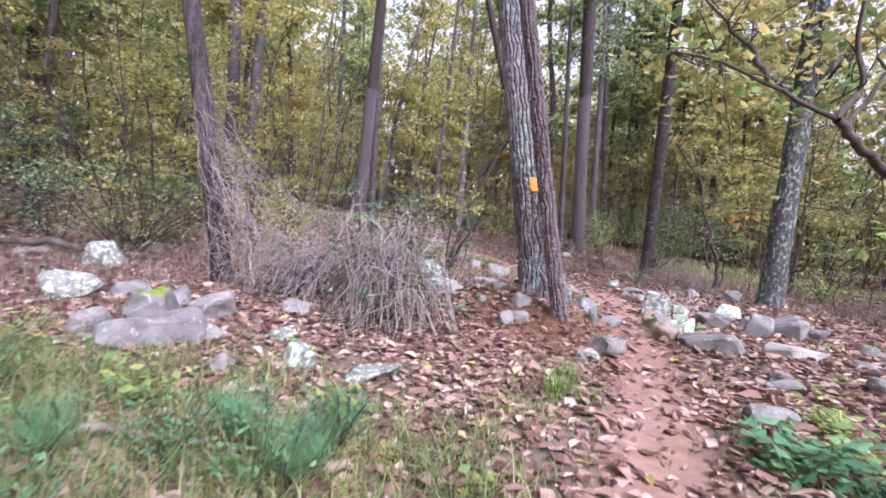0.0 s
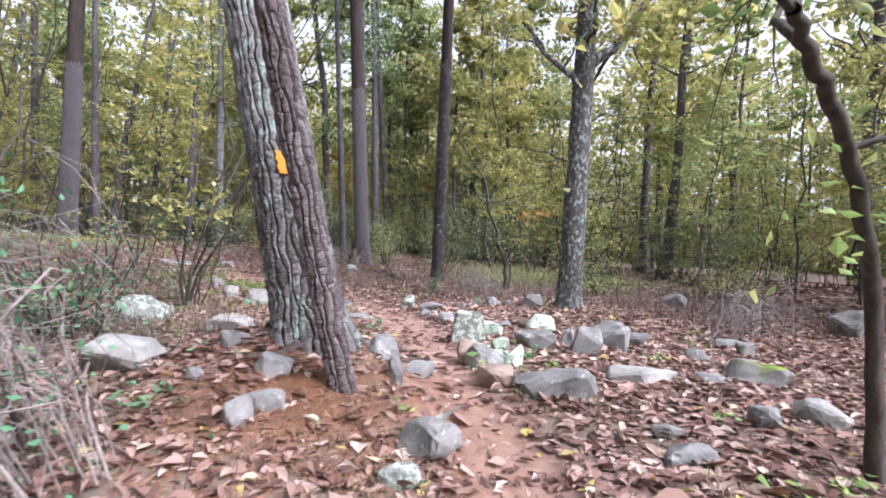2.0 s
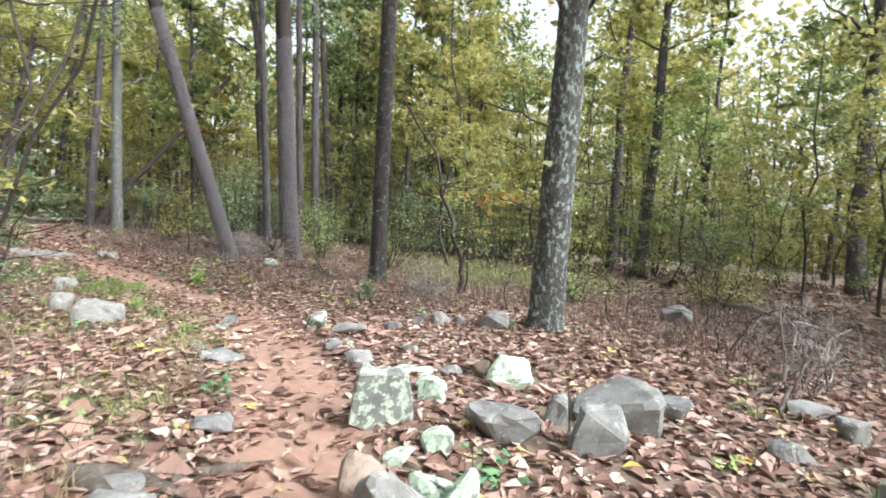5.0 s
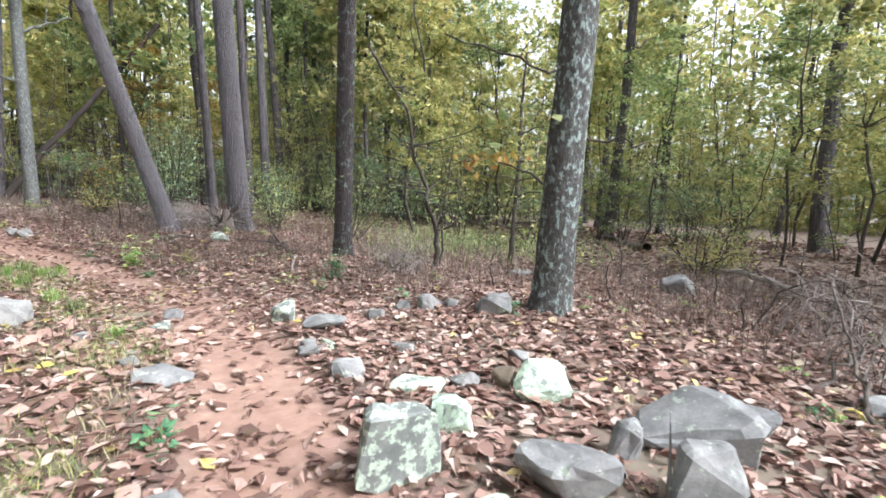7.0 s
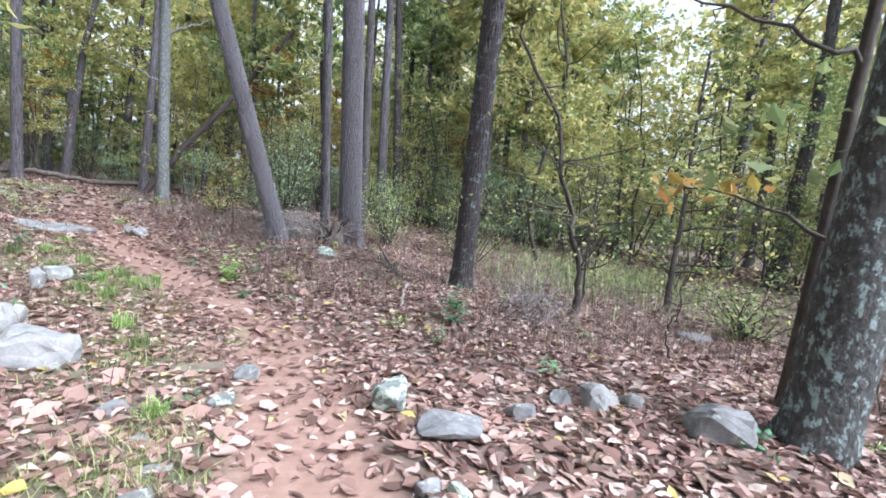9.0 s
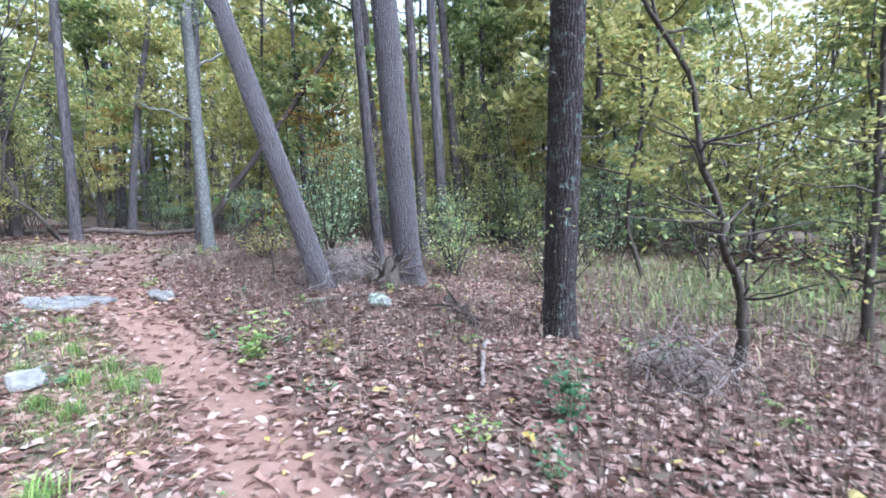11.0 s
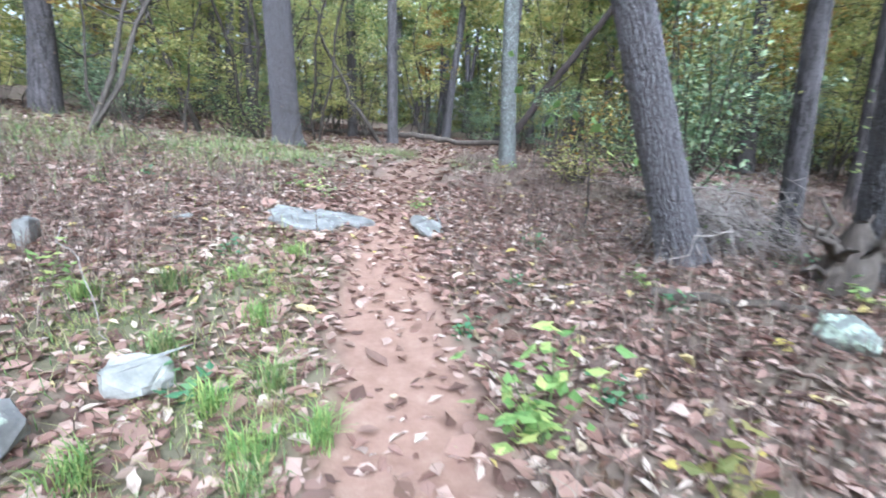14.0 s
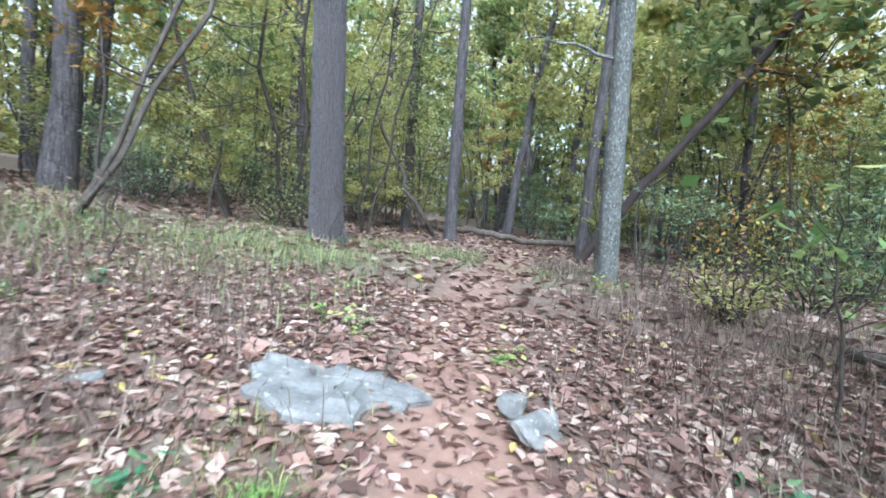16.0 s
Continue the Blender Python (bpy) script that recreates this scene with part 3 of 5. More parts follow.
# ---------- the large trees by the path ----------
def bark_plates(trunk, lean, radius, taper, flare, col, tall, top, mat, seed, single_to=0.0):
    """Domed bark plates in wandering columns with dark furrows between them, round a straight leaning trunk."""
    r = np.random.default_rng(seed)
    t = Vector((lean[0], lean[1], 1)).normalized()
    u = t.cross(Vector((1, 0, 0))).normalized()
    w = t.cross(u)
    n = round(2 * math.pi * radius / col)
    proud = 0.26 * col

    def bound(c, h):
        return (c + 1.0 * noise.noise(Vector(((c % n) * 3.7 + seed, h / (4.0 * col), 0))) + 0.32 * noise.noise(Vector(((c % n) * 5.1, h / (1.2 * col), seed)))) * 2 * math.pi / n

    rows, cols = 6, 5
    faces = [(i * cols + j, i * cols + j + 1, (i + 1) * cols + j + 1, (i + 1) * cols + j) for i in range(rows - 1) for j in range(cols - 1)]
    rest = []
    for c in range(n):
        h, slant = -0.1 - r.uniform(0, tall), r.normal(0, 0.12) * tall
        while h < top:
            size, next_slant, lift = tall * r.uniform(0.45, 1.9), r.normal(0, 0.3) * tall, r.uniform(0.6, 1.5)
            vs = []
            for i in range(rows):
                for j in range(cols):
                    a, b = i / (rows - 1), j / (cols - 1)
                    z = h + 0.0015 + (size - 0.003) * a + (slant * (1 - a) + next_slant * a) * (b - 0.5)
                    lo, hi = bound(c, z), bound(c + 1, z)
                    gap = 0.085 * (hi - lo) * (1 + 0.9 * noise.noise(Vector((c * 9.0, z * 25, b * 3))))
                    ang = lo + gap + (hi - lo - 2 * gap) * b
                    edge = (1 - abs(2 * b - 1) ** 4) * (1 - 0.5 * abs(2 * a - 1) ** 9)
                    rad = (radius - taper * z) * (1 + flare * math.exp(-max(z, 0) / 0.22) * (1 + 0.6 * math.sin(5 * ang + seed)))
                    rad += proud * (lift * edge - 0.45 + 0.7 * noise.noise(Vector((c * 4.0 + seed, 1.6 * z / col, b * 2.5))))
                    p = Vector((lean[0] * z, lean[1] * z, z)) + rad * (math.cos(ang) * u + math.sin(ang) * w)
                    vs.append(tuple(p))
            if 0 <= h < single_to:
                part("bark_plate", mesh_of("bark_plate", vs, faces, mat), trunk)
            else:
                rest.append((np.array(vs), faces))
            h, slant = h + size, next_slant
    tagged(part("bark_crust", joined("bark_crust", rest, mat, False), trunk), kind="stuff")


def trunk_line(lean, height, k, sway, seed, curve=(0, 0)):
    u = np.linspace(0, 1, k)
    r = np.random.default_rng(seed)
    p = np.stack([lean[0] * height * u + curve[0] * u * u, lean[1] * height * u + curve[1] * u * u, -0.15 + (height + 0.15) * u], -1)
    off = np.cumsum(r.normal(0, sway, (k, 2)), 0) * u[:, None]
    p[:, :2] += off
    return p


def big_tree(name, x, y, radius, top_radius, lean, height, bark, label, seed, plates=(), flare=0.35, limbs=(), crown=None, sway=0.012, z=None):
    z = float(ground(x, y)) if z is None else z
    ob = thing(name, x, y, z, label, "tree")
    if plates:
        k = 60
        u = np.linspace(0, 1, k)
        rise = -0.15 + (height + 0.15) * u
        p = np.stack([lean[0] * rise, lean[1] * rise, rise], -1)
        pieces = [tube(p, radius + (top_radius - radius) * u - 0.10 * plates[1], 40, 0.0, seed, flare)]
    else:
        k = 40
        p = trunk_line(lean, height, k, sway, seed)
        u = np.linspace(0, 1, k)
        pieces = [tube(p, radius + (top_radius - radius) * u, 22, 0.035, seed, flare)]
    trunk = part("trunk", joined("trunk", pieces, FURROW if plates else bark), ob)
    if plates:
        mat, col, tall, single_to = plates
        bark_plates(trunk, lean, radius, (radius - top_radius) / height, flare, col, tall, 6.0, mat, seed, single_to)
    for i, (at, end, rad) in enumerate(limbs):
        q = p[int(np.argmin(np.abs(p[:, 2] - at)))]
        e = q + np.array(end)
        lp = bend(q, e, 9, 0.05 * np.linalg.norm(end) ** 0.5, seed + 5 + i)
        limb = part("limb", joined("limb", [tube(lp, np.linspace(rad, rad * 0.35, 9), 8, 0.05, i)], bark), ob)
        sub = []
        for j in range(4):
            s = lp[3 + j]
            w = s + np.random.default_rng(seed + i * 7 + j).normal(0, 0.3, 3) * np.linalg.norm(end) * 0.6 + np.array([0, 0, 0.2])
            sub.append(tube(bend(s, w, 5, 0.04, j), np.linspace(rad * 0.4, rad * 0.1, 5), 5, 0, j))
        tagged(part("twig_spray", joined("twig_spray", sub, bark), limb), kind="stuff")
    if crown:
        lo, reach, count, mat = crown
        r = np.random.default_rng(seed + 50)
        part("crown", mesh_of("crown", *leaf_quads(crown_points(r, count, lo, height, reach, 12, 0.18) + np.array([lean[0] * height * 0.7, lean[1] * height * 0.7, 0]), 0.16, r, 0.4), mat), ob)
    return ob


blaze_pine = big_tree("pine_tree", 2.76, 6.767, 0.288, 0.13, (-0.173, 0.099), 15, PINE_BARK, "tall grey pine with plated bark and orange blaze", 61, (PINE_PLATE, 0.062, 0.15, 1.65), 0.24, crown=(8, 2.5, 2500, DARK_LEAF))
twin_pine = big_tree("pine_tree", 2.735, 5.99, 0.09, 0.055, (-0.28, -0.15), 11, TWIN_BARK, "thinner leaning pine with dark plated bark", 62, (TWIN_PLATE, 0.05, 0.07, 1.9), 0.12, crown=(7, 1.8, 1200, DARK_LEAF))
lichen_oak = big_tree("lichen_tree", 8.60, 9.15, 0.235, 0.10, (-0.045, -0.085), 12, LICHEN_BARK, "forked hardwood trunk mottled with pale lichen", 63, (), 0.25,
                      limbs=((4.1, (1.4, -0.8, 2.3), 0.12), (4.0, (-1.0, 0.6, 1.4), 0.07), (3.6, (0.8, -0.5, 0.05), 0.025), (4.5, (-0.5, -1.0, 2.2), 0.06)), crown=(4.7, 2.8, 5200, YELLOW_LEAF))
big_tree("pine_tree", 9.4, 15.1, 0.185, 0.10, (-0.14, -0.23), 15, GREENED_BARK, "dark pine trunk greened with lichen near foot", 64, (GREENED_PLATE, 0.04, 0.10, 0.0), 0.3, limbs=((2.4, (0.7, -0.3, 0.3), 0.012), (3.0, (-0.6, -0.5, 0.25), 0.012)), crown=(8, 2.5, 2200, DARK_LEAF))
big_tree("pine_tree", 9.95, 16.0, 0.15, 0.08, (-0.15, -0.24), 13, DARK_BARK, "dark slimmer pine close behind another pine", 65, (GREENED_PLATE, 0.04, 0.10, 0.0), 0.3, limbs=((2.8, (0.6, 0.4, 0.2), 0.012),))
big_tree("pine_tree", 8.53, 18.65, 0.26, 0.13, (-0.10, -0.07), 17, GREY_PINE, "straight grey pine beside an upturned stump", 66, (GREY_PLATE, 0.042, 0.10, 0.0), 0.3, limbs=((4.2, (0.8, 0.3, 0.3), 0.018),), crown=(9, 2.8, 2500, DARK_LEAF))
big_tree("pine_tree", 8.35, 20.0, 0.12, 0.06, (-0.09, -0.06), 13, GREY_PINE, "thin straight pine beside a thick one", 67, (), 0.3)
big_tree("leaning_tree", 6.94, 18.8, 0.19, 0.09, (-0.33, -0.02), 13, GREY_PINE, "grey trunk leaning strongly over the path", 68, (GREY_PLATE, 0.036, 0.075, 0.0), 0.25, limbs=((5.0, (0.9, 0.3, 0.6), 0.03), (4.6, (-0.8, -0.4, 0.5), 0.025)))
big_tree("lichen_tree", 4.8, 25.2, 0.18, 0.085, (-0.05, -0.13), 13, SLIM_LICHEN, "slim trunk with whitish lichen beside the path", 69, (), 0.35, limbs=((3.6, (-1.5, -0.2, 0.3), 0.035), (5.0, (1.2, 0.3, 0.8), 0.04)), crown=(6, 2.4, 2200, GREEN_LEAF))
big_tree("pine_tree", -0.32, 24.68, 0.31, 0.15, (0.02, -0.15), 17, GREY_PINE, "stout grey pine at the bend of the path", 70, (GREY_PLATE, 0.045, 0.11, 0.0), 0.3, limbs=((4.6, (0.9, -0.3, 0.2), 0.02), (5.2, (-0.8, 0.2, 0.4), 0.02)), crown=(9, 2.8, 2500, DARK_LEAF))

big_tree("slender_tree", 9.3, 9.68, 0.06, 0.03, (-0.06, -0.09), 9, TWIG_BARK, "slender dark trunk close behind lichen-mottled tree", 78, (), 0.25, limbs=((2.9, (-1.5, 0.7, 0.35), 0.022), (2.3, (1.0, -0.8, -0.1), 0.018), (3.4, (0.9, 0.5, 0.9), 0.02)), crown=(4.5, 1.5, 900, YELLOW_LEAF))


# orange trail blaze painted on the bark
def blaze_mark():
    vs, fs = [], []
    lean, foot = Vector((-0.173, 0.099, 1)), Vector((0, 0, 0))
    rows, cols = 9, 6
    for i in range(rows):
        for j in range(cols):
            h = 1.40 + 0.18 * i / (rows - 1)
            a = radians(-105 + 18 * (j / (cols - 1) - 0.5) + 2 * math.sin(i * 2.1))
            c = foot + lean * h
            vs.append((c.x + 0.305 * math.cos(a), c.y + 0.305 * math.sin(a), h))
    for i in range(rows - 1):
        for j in range(cols - 1):
            q = i * cols + j
            fs.append((q, q + 1, q + cols + 1, q + cols))
    part("blaze", mesh_of("blaze", vs, fs, m_blaze, True), blaze_pine, "orange painted trail blaze")


blaze_mark()


# ---------- rocks ----------
rock_count = 0


def rock(x, y, w, d, h, turn, mat):
    """Angular field stone, w wide, d deep, h above the ground, a third sunk in."""
    global rock_count
    rock_count += 1
    r = np.random.default_rng(900 + rock_count)
    bm = bmesh.new()
    for i in range(15):
        v = r.normal(0, 1, 3)
        v /= np.max(np.abs(v)) ** 0.75 * np.linalg.norm(v) ** 0.25
        bm.verts.new((v[0] * 0.54, v[1] * 0.54, v[2] * 0.62 + r.normal(0, 0.04)))
    hull = bmesh.ops.convex_hull(bm, input=bm.verts)
    bmesh.ops.delete(bm, geom=[g for g in hull["geom_interior"] if isinstance(g, bmesh.types.BMVert)], context="VERTS")
    bmesh.ops.scale(bm, vec=(w, d, h * 1.15), verts=bm.verts)
    bmesh.ops.dissolve_limit(bm, angle_limit=0.22, verts=bm.verts, edges=bm.edges)
    bmesh.ops.bevel(bm, geom=bm.edges[:], offset=0.075 * min(w, d, h * 1.6), segments=1, profile=0.6, affect="EDGES")
    bmesh.ops.triangulate(bm, faces=bm.faces)
    long = 0.16 * max(w, h)
    bmesh.ops.subdivide_edges(bm, edges=[e for e in bm.edges if e.calc_length() > long], cuts=1, use_grid_fill=True)
    bmesh.ops.triangulate(bm, faces=bm.faces)
    for v in bm.verts:
        q = v.co * (3.2 / w) + Vector((rock_count, 0, 0))
        v.co += v.normal * (0.06 * noise.noise(q) + 0.035 * noise.noise(q * 3.3)) * min(w, h * 2)
    me = bpy.data.meshes.new("rock")
    bm.to_mesh(me)
    bm.free()
    me.materials.append(mat)
    size = "large " if w > 0.5 else "small " if w < 0.25 else ""
    ob = tagged(new("rock", me), size + ROCK_WORDS[mat] + " half sunk in fallen leaves", "rock", "rocks along the path")
    ob.matrix_basis = pose(x, y, float(ground(x, y)) + h * 0.33, r.normal(0, 4), r.normal(0, 4), turn)
    return ob


rock(-1.45, 4.62, 0.80, 0.50, 0.26, 22, GREY)
rock(-1.62, 5.0, 0.46, 0.40, 0.36, 22, MOSS)
rock(-2.0, 4.75, 0.34, 0.28, 0.20, 5, PALE)
rock(-1.15, 5.25, 0.40, 0.30, 0.30, 40, PALE)
rock(-1.06, 4.82, 0.40, 0.32, 0.12, 16, PALE)
rock(-1.64, 5.58, 0.33, 0.27, 0.21, 19, PALE)
rock(-3.64, 8.33, 0.55, 0.44, 0.38, 25, LICHEN)
rock(-2.88, 6.09, 0.60, 0.48, 0.27, 28, LICHEN)
rock(-2.23, 6.17, 0.54, 0.43, 0.17, 23, GREY)
rock(-0.73, 4.07, 0.21, 0.17, 0.15, 14, PALE)
rock(-0.41, 5.64, 0.30, 0.24, 0.14, 7, PALE)
rock(-0.45, 4.93, 0.31, 0.25, 0.08, 8, LICHEN)
rock(-0.16, 4.23, 0.29, 0.23, 0.19, 6, LICHEN)
rock(0.50, 4.08, 0.56, 0.45, 0.10, -3, LICHEN)
rock(0.26, 3.65, 0.18, 0.14, 0.08, 0, PALE)
rock(-5.12, 9.10, 0.55, 0.44, 0.18, 31, PALE)
rock(-3.98, 10.58, 0.55, 0.44, 0.24, 22, PALE)
rock(3.41, 3.42, 0.37, 0.30, 0.18, -44, GREY)
rock(4.37, 4.29, 0.32, 0.26, 0.12, -45, GREY)
rock(5.06, 7.58, 0.48, 0.38, 0.40, -31, LICHEN)
rock(5.69, 7.83, 0.27, 0.21, 0.16, -37, MINT)
rock(5.93, 8.41, 0.31, 0.25, 0.10, -35, MINT)
rock(5.15, 7.07, 0.21, 0.17, 0.18, -38, MINT)
rock(4.90, 7.06, 0.23, 0.18, 0.10, -34, MINT)
rock(5.70, 7.06, 0.51, 0.41, 0.22, -45, GREY)
rock(6.57, 7.80, 0.45, 0.36, 0.24, -46, MINT)
rock(6.46, 8.08, 0.19, 0.15, 0.18, -43, BROWN)
rock(6.24, 7.04, 0.21, 0.17, 0.20, -51, GREY)
rock(6.72, 6.82, 0.68, 0.54, 0.35, -58, GREY)
rock(6.08, 6.56, 0.35, 0.28, 0.33, -56, GREY)
rock(7.22, 6.61, 0.29, 0.23, 0.17, -64, GREY)
rock(8.46, 6.10, 0.46, 0.37, 0.10, -75, GREY)
rock(8.00, 5.66, 0.21, 0.17, 0.19, -79, PALE)
rock(7.19, 5.78, 0.33, 0.26, 0.15, -75, GREY)
rock(4.11, 8.03, 0.28, 0.22, 0.07, -13, GREY)
rock(11.73, 8.85, 0.48, 0.39, 0.34, -64, GREY)
rock(3.46, 6.80, 0.31, 0.25, 0.21, -16, GREY)
rock(3.68, 6.46, 0.28, 0.22, 0.18, -23, GREY)
rock(3.25, 6.11, 0.13, 0.10, 0.24, -16, GREY)
rock(4.54, 6.61, 0.39, 0.31, 0.25, -35, PALE)
rock(4.84, 6.49, 0.23, 0.19, 0.24, -40, MINT)
rock(4.24, 6.05, 0.35, 0.28, 0.18, -37, PINK)
rock(4.62, 5.68, 0.70, 0.50, 0.27, -40, GREY)
rock(5.75, 5.57, 0.64, 0.51, 0.17, -61, WHITE)
rock(6.38, 5.24, 0.36, 0.28, 0.07, -69, GREY)
rock(6.93, 5.02, 0.61, 0.48, 0.24, -69, MOSS)
rock(11.58, 5.68, 0.57, 0.46, 0.44, -75, GREY)
rock(5.56, 4.35, 0.29, 0.23, 0.17, -71, GREY)
rock(6.08, 4.19, 0.40, 0.32, 0.18, -75, WHITE)
rock(6.54, 5.30, 0.36, 0.29, 0.05, -65, GREY)
rock(4.65, 4.63, 0.23, 0.18, 0.11, -62, PALE)
rock(1.64, 10.65, 0.68, 0.55, 0.41, 0, LICHEN)
rock(1.39, 7.15, 0.59, 0.48, 0.25, 4, WHITE)
rock(2.53, 9.21, 0.55, 0.44, 0.18, -7, WHITE)
rock(2.14, 6.80, 0.22, 0.18, 0.12, -6, GREY)
rock(2.30, 6.24, 0.27, 0.21, 0.15, -10, GREY)
rock(1.81, 6.39, 0.11, 0.09, 0.09, -1, GREY)
rock(1.98, 5.77, 0.17, 0.14, 0.19, -6, PALE)
rock(2.16, 5.87, 0.27, 0.21, 0.12, -9, PALE)
rock(3.70, 12.70, 0.62, 0.50, 0.31, 7, PALE)
rock(3.32, 13.66, 0.32, 0.25, 0.28, 10, PALE)
rock(6.03, 10.90, 0.25, 0.20, 0.25, -26, LICHEN)
rock(6.22, 10.31, 0.44, 0.35, 0.13, -34, GREY)
rock(6.93, 10.44, 0.28, 0.22, 0.11, -42, GREY)
rock(7.39, 10.48, 0.17, 0.13, 0.14, -46, GREY)
rock(7.68, 10.34, 0.32, 0.26, 0.18, -51, PALE)
rock(7.93, 10.21, 0.23, 0.19, 0.11, -54, PALE)
rock(8.00, 9.51, 0.53, 0.42, 0.24, -63, GREY)
rock(11.52, 11.83, 0.47, 0.37, 0.13, -59, GREY)
rock(5.18, 11.89, 0.21, 0.17, 0.11, -10, GREY)
rock(4.92, 11.37, 0.20, 0.16, 0.09, -8, LICHEN)
rock(4.50, 10.53, 0.18, 0.14, 0.04, -1, GREY)
rock(4.42, 10.87, 0.14, 0.12, 0.05, 0, GREY)
rock(4.28, 11.46, 0.19, 0.15, 0.06, 1, GREY)
rock(4.83, 12.26, 0.43, 0.34, 0.05, -5, BROWN)
rock(5.74, 9.78, 0.14, 0.11, 0.09, -32, GREY)
rock(5.89, 9.69, 0.15, 0.12, 0.08, -36, MINT)
rock(7.55, 17.27, 0.35, 0.28, 0.19, -17, LICHEN)
rock(3.41, 16.09, 0.36, 0.29, 0.19, 44, WHITE)
rock(3.28, 15.44, 0.20, 0.16, 0.27, 56, PALE)
rock(-1.49, 18.53, 0.29, 0.23, 0.20, 62, GREY)
rock(1.01, 17.48, 0.25, 0.20, 0.22, 59, PALE)
rock(4.29, 19.52, 0.38, 0.30, 0.17, 4, PALE)
rock(4.10, 19.78, 0.22, 0.18, 0.14, 7, PALE)
rock(1.65, 18.67, 0.20, 0.16, 0.05, 52, GREY)
rock(2.92, 5.12, 0.42, 0.36, 0.20, -28, PALE)
rock(2.62, 4.88, 0.22, 0.18, 0.12, -26, LICHEN)
rock(5.61, 8.91, 0.25, 0.20, 0.16, -33, GREY)
rock(6.22, 8.29, 0.23, 0.18, 0.11, -49, PALE)
rock(6.98, 8.43, 0.29, 0.23, 0.08, -55, GREY)
rock(6.38, 9.21, 0.20, 0.16, 0.07, -40, PALE)
rock(5.89, 8.47, 0.37, 0.29, 0.10, -42, MINT)
rock(5.79, 7.99, 0.26, 0.21, 0.12, -48, MINT)
rock(4.56, 9.73, 0.43, 0.35, 0.07, -10, GREY)
rock(4.42, 10.18, 0.16, 0.13, 0.07, -7, GREY)
rock(5.66, 9.60, 0.18, 0.14, 0.09, -27, PALE)
rock(4.58, 6.86, 0.33, 0.26, 0.23, -30, PINK)
rock(4.83, 6.69, 0.25, 0.20, 0.14, -38, MINT)
rock(3.52, 7.27, 0.22, 0.17, 0.08, -4, GREY)



def slab():
    """Flat bedrock slab level with the path."""
    r = np.random.default_rng(77)
    bm = bmesh.new()
    k = 30
    rings = []
    for s, z in ((1.0, -0.10), (1.0, 0.015), (0.93, 0.045), (0.6, 0.06), (0.25, 0.05)):
        ring = []
        for i in range(k):
            a = 2 * math.pi * i / k
            rad = 0.97 + 0.16 * math.sin(3 * a + 0.6) + 0.10 * math.sin(5 * a + 2) + 0.07 * math.sin(9 * a) + 0.05 * math.sin(14 * a + 1)
            px, py = 0.60 * rad * s * math.cos(a), 0.42 * rad * s * math.sin(a)
            q = Vector((px * 5, py * 5, 3))
            ring.append(bm.verts.new((px, py, z + (0.03 * noise.noise(q) if z > 0 else 0))))
        rings.append(ring)
    for a, b in zip(rings, rings[1:]):
        for i in range(k):
            bm.faces.new((a[i], a[(i + 1) % k], b[(i + 1) % k], b[i]))
    bm.faces.new(rings[-1])
    me = bpy.data.meshes.new("stone_slab")
    bm.to_mesh(me)
    bm.free()
    me.materials.append(GREY)
    ob = tagged(new("stone_slab", me), "flat grey bedrock slab set level in the path", "rock")
    ob.matrix_basis = pose(2.92, 19.38, float(ground(2.92, 19.38)) + 0.0, 5, 4, 22)


slab()

# ---------- fallen leaves, needles, weeds and grass ----------
r = np.random.default_rng(101)


def scatter(count, x0, x1, y0, y1, keep):
    x, y = r.uniform(x0, x1, count), r.uniform(y0, y1, count)
    k = r.uniform(0, 1, count) < keep(x, y)
    return x[k], y[k]


def floor_z(x, y):
    t = trailness(x, y)
    return ground(x, y) - 0.05 * t + 0.015 * waves(3 * x, 3 * y) * (1 - t)


def litter_mesh(name, x, y, size, lift=0.012):
    """Curled dry leaves lying at all angles: six-cornered blades bent along the middle."""
    k = len(x)
    a = r.uniform(0, 2 * np.pi, k)
    pitch, roll = r.normal(0, 0.20, k), r.normal(0, 0.27, k)
    L = size * r.uniform(0.35, 1.6, k)
    W = L * r.uniform(0.3, 0.8, k)
    c = np.stack([x, y, floor_z(x, y) + lift + r.uniform(0, 0.02, k)], -1)
    d = np.stack([np.cos(a) * np.cos(pitch), np.sin(a) * np.cos(pitch), np.sin(pitch)], -1)
    s = np.stack([-np.sin(a) * np.cos(roll), np.cos(a) * np.cos(roll), np.sin(roll)], -1)
    up = np.cross(d, s)
    curl = r.normal(0.08, 0.13, k)[:, None] * L[:, None]
    L, W = L[:, None], W[:, None]
    wob = r.uniform(0.1, 0.6, (2, k, 1))
    v = np.stack([c - d * L * 0.5, c - d * L * 0.12 + s * W * 0.5 + up * curl, c + d * L * 0.22 + s * W * wob[0] + up * curl, c + d * L * 0.55 + up * curl * 0.4,
                  c + d * L * 0.22 - s * W * wob[1] + up * curl, c - d * L * 0.12 - s * W * 0.5 + up * curl], 1).reshape(-1, 3)
    i = np.arange(k)[:, None] * 6
    f = np.concatenate([i + np.array([[0, 1, 2, 3]]), i + np.array([[0, 3, 4, 5]])])
    return mesh_of(name, v, f, LITTER)


def litter_keep(x, y):
    return np.clip(1.0 - 0.74 * trailness(x, y) * (1 - 0.6 * ease(y, 17, 21)) - 0.35 * greenness(x, y) + 0.2 * waves(x, y), 0.05, 1)


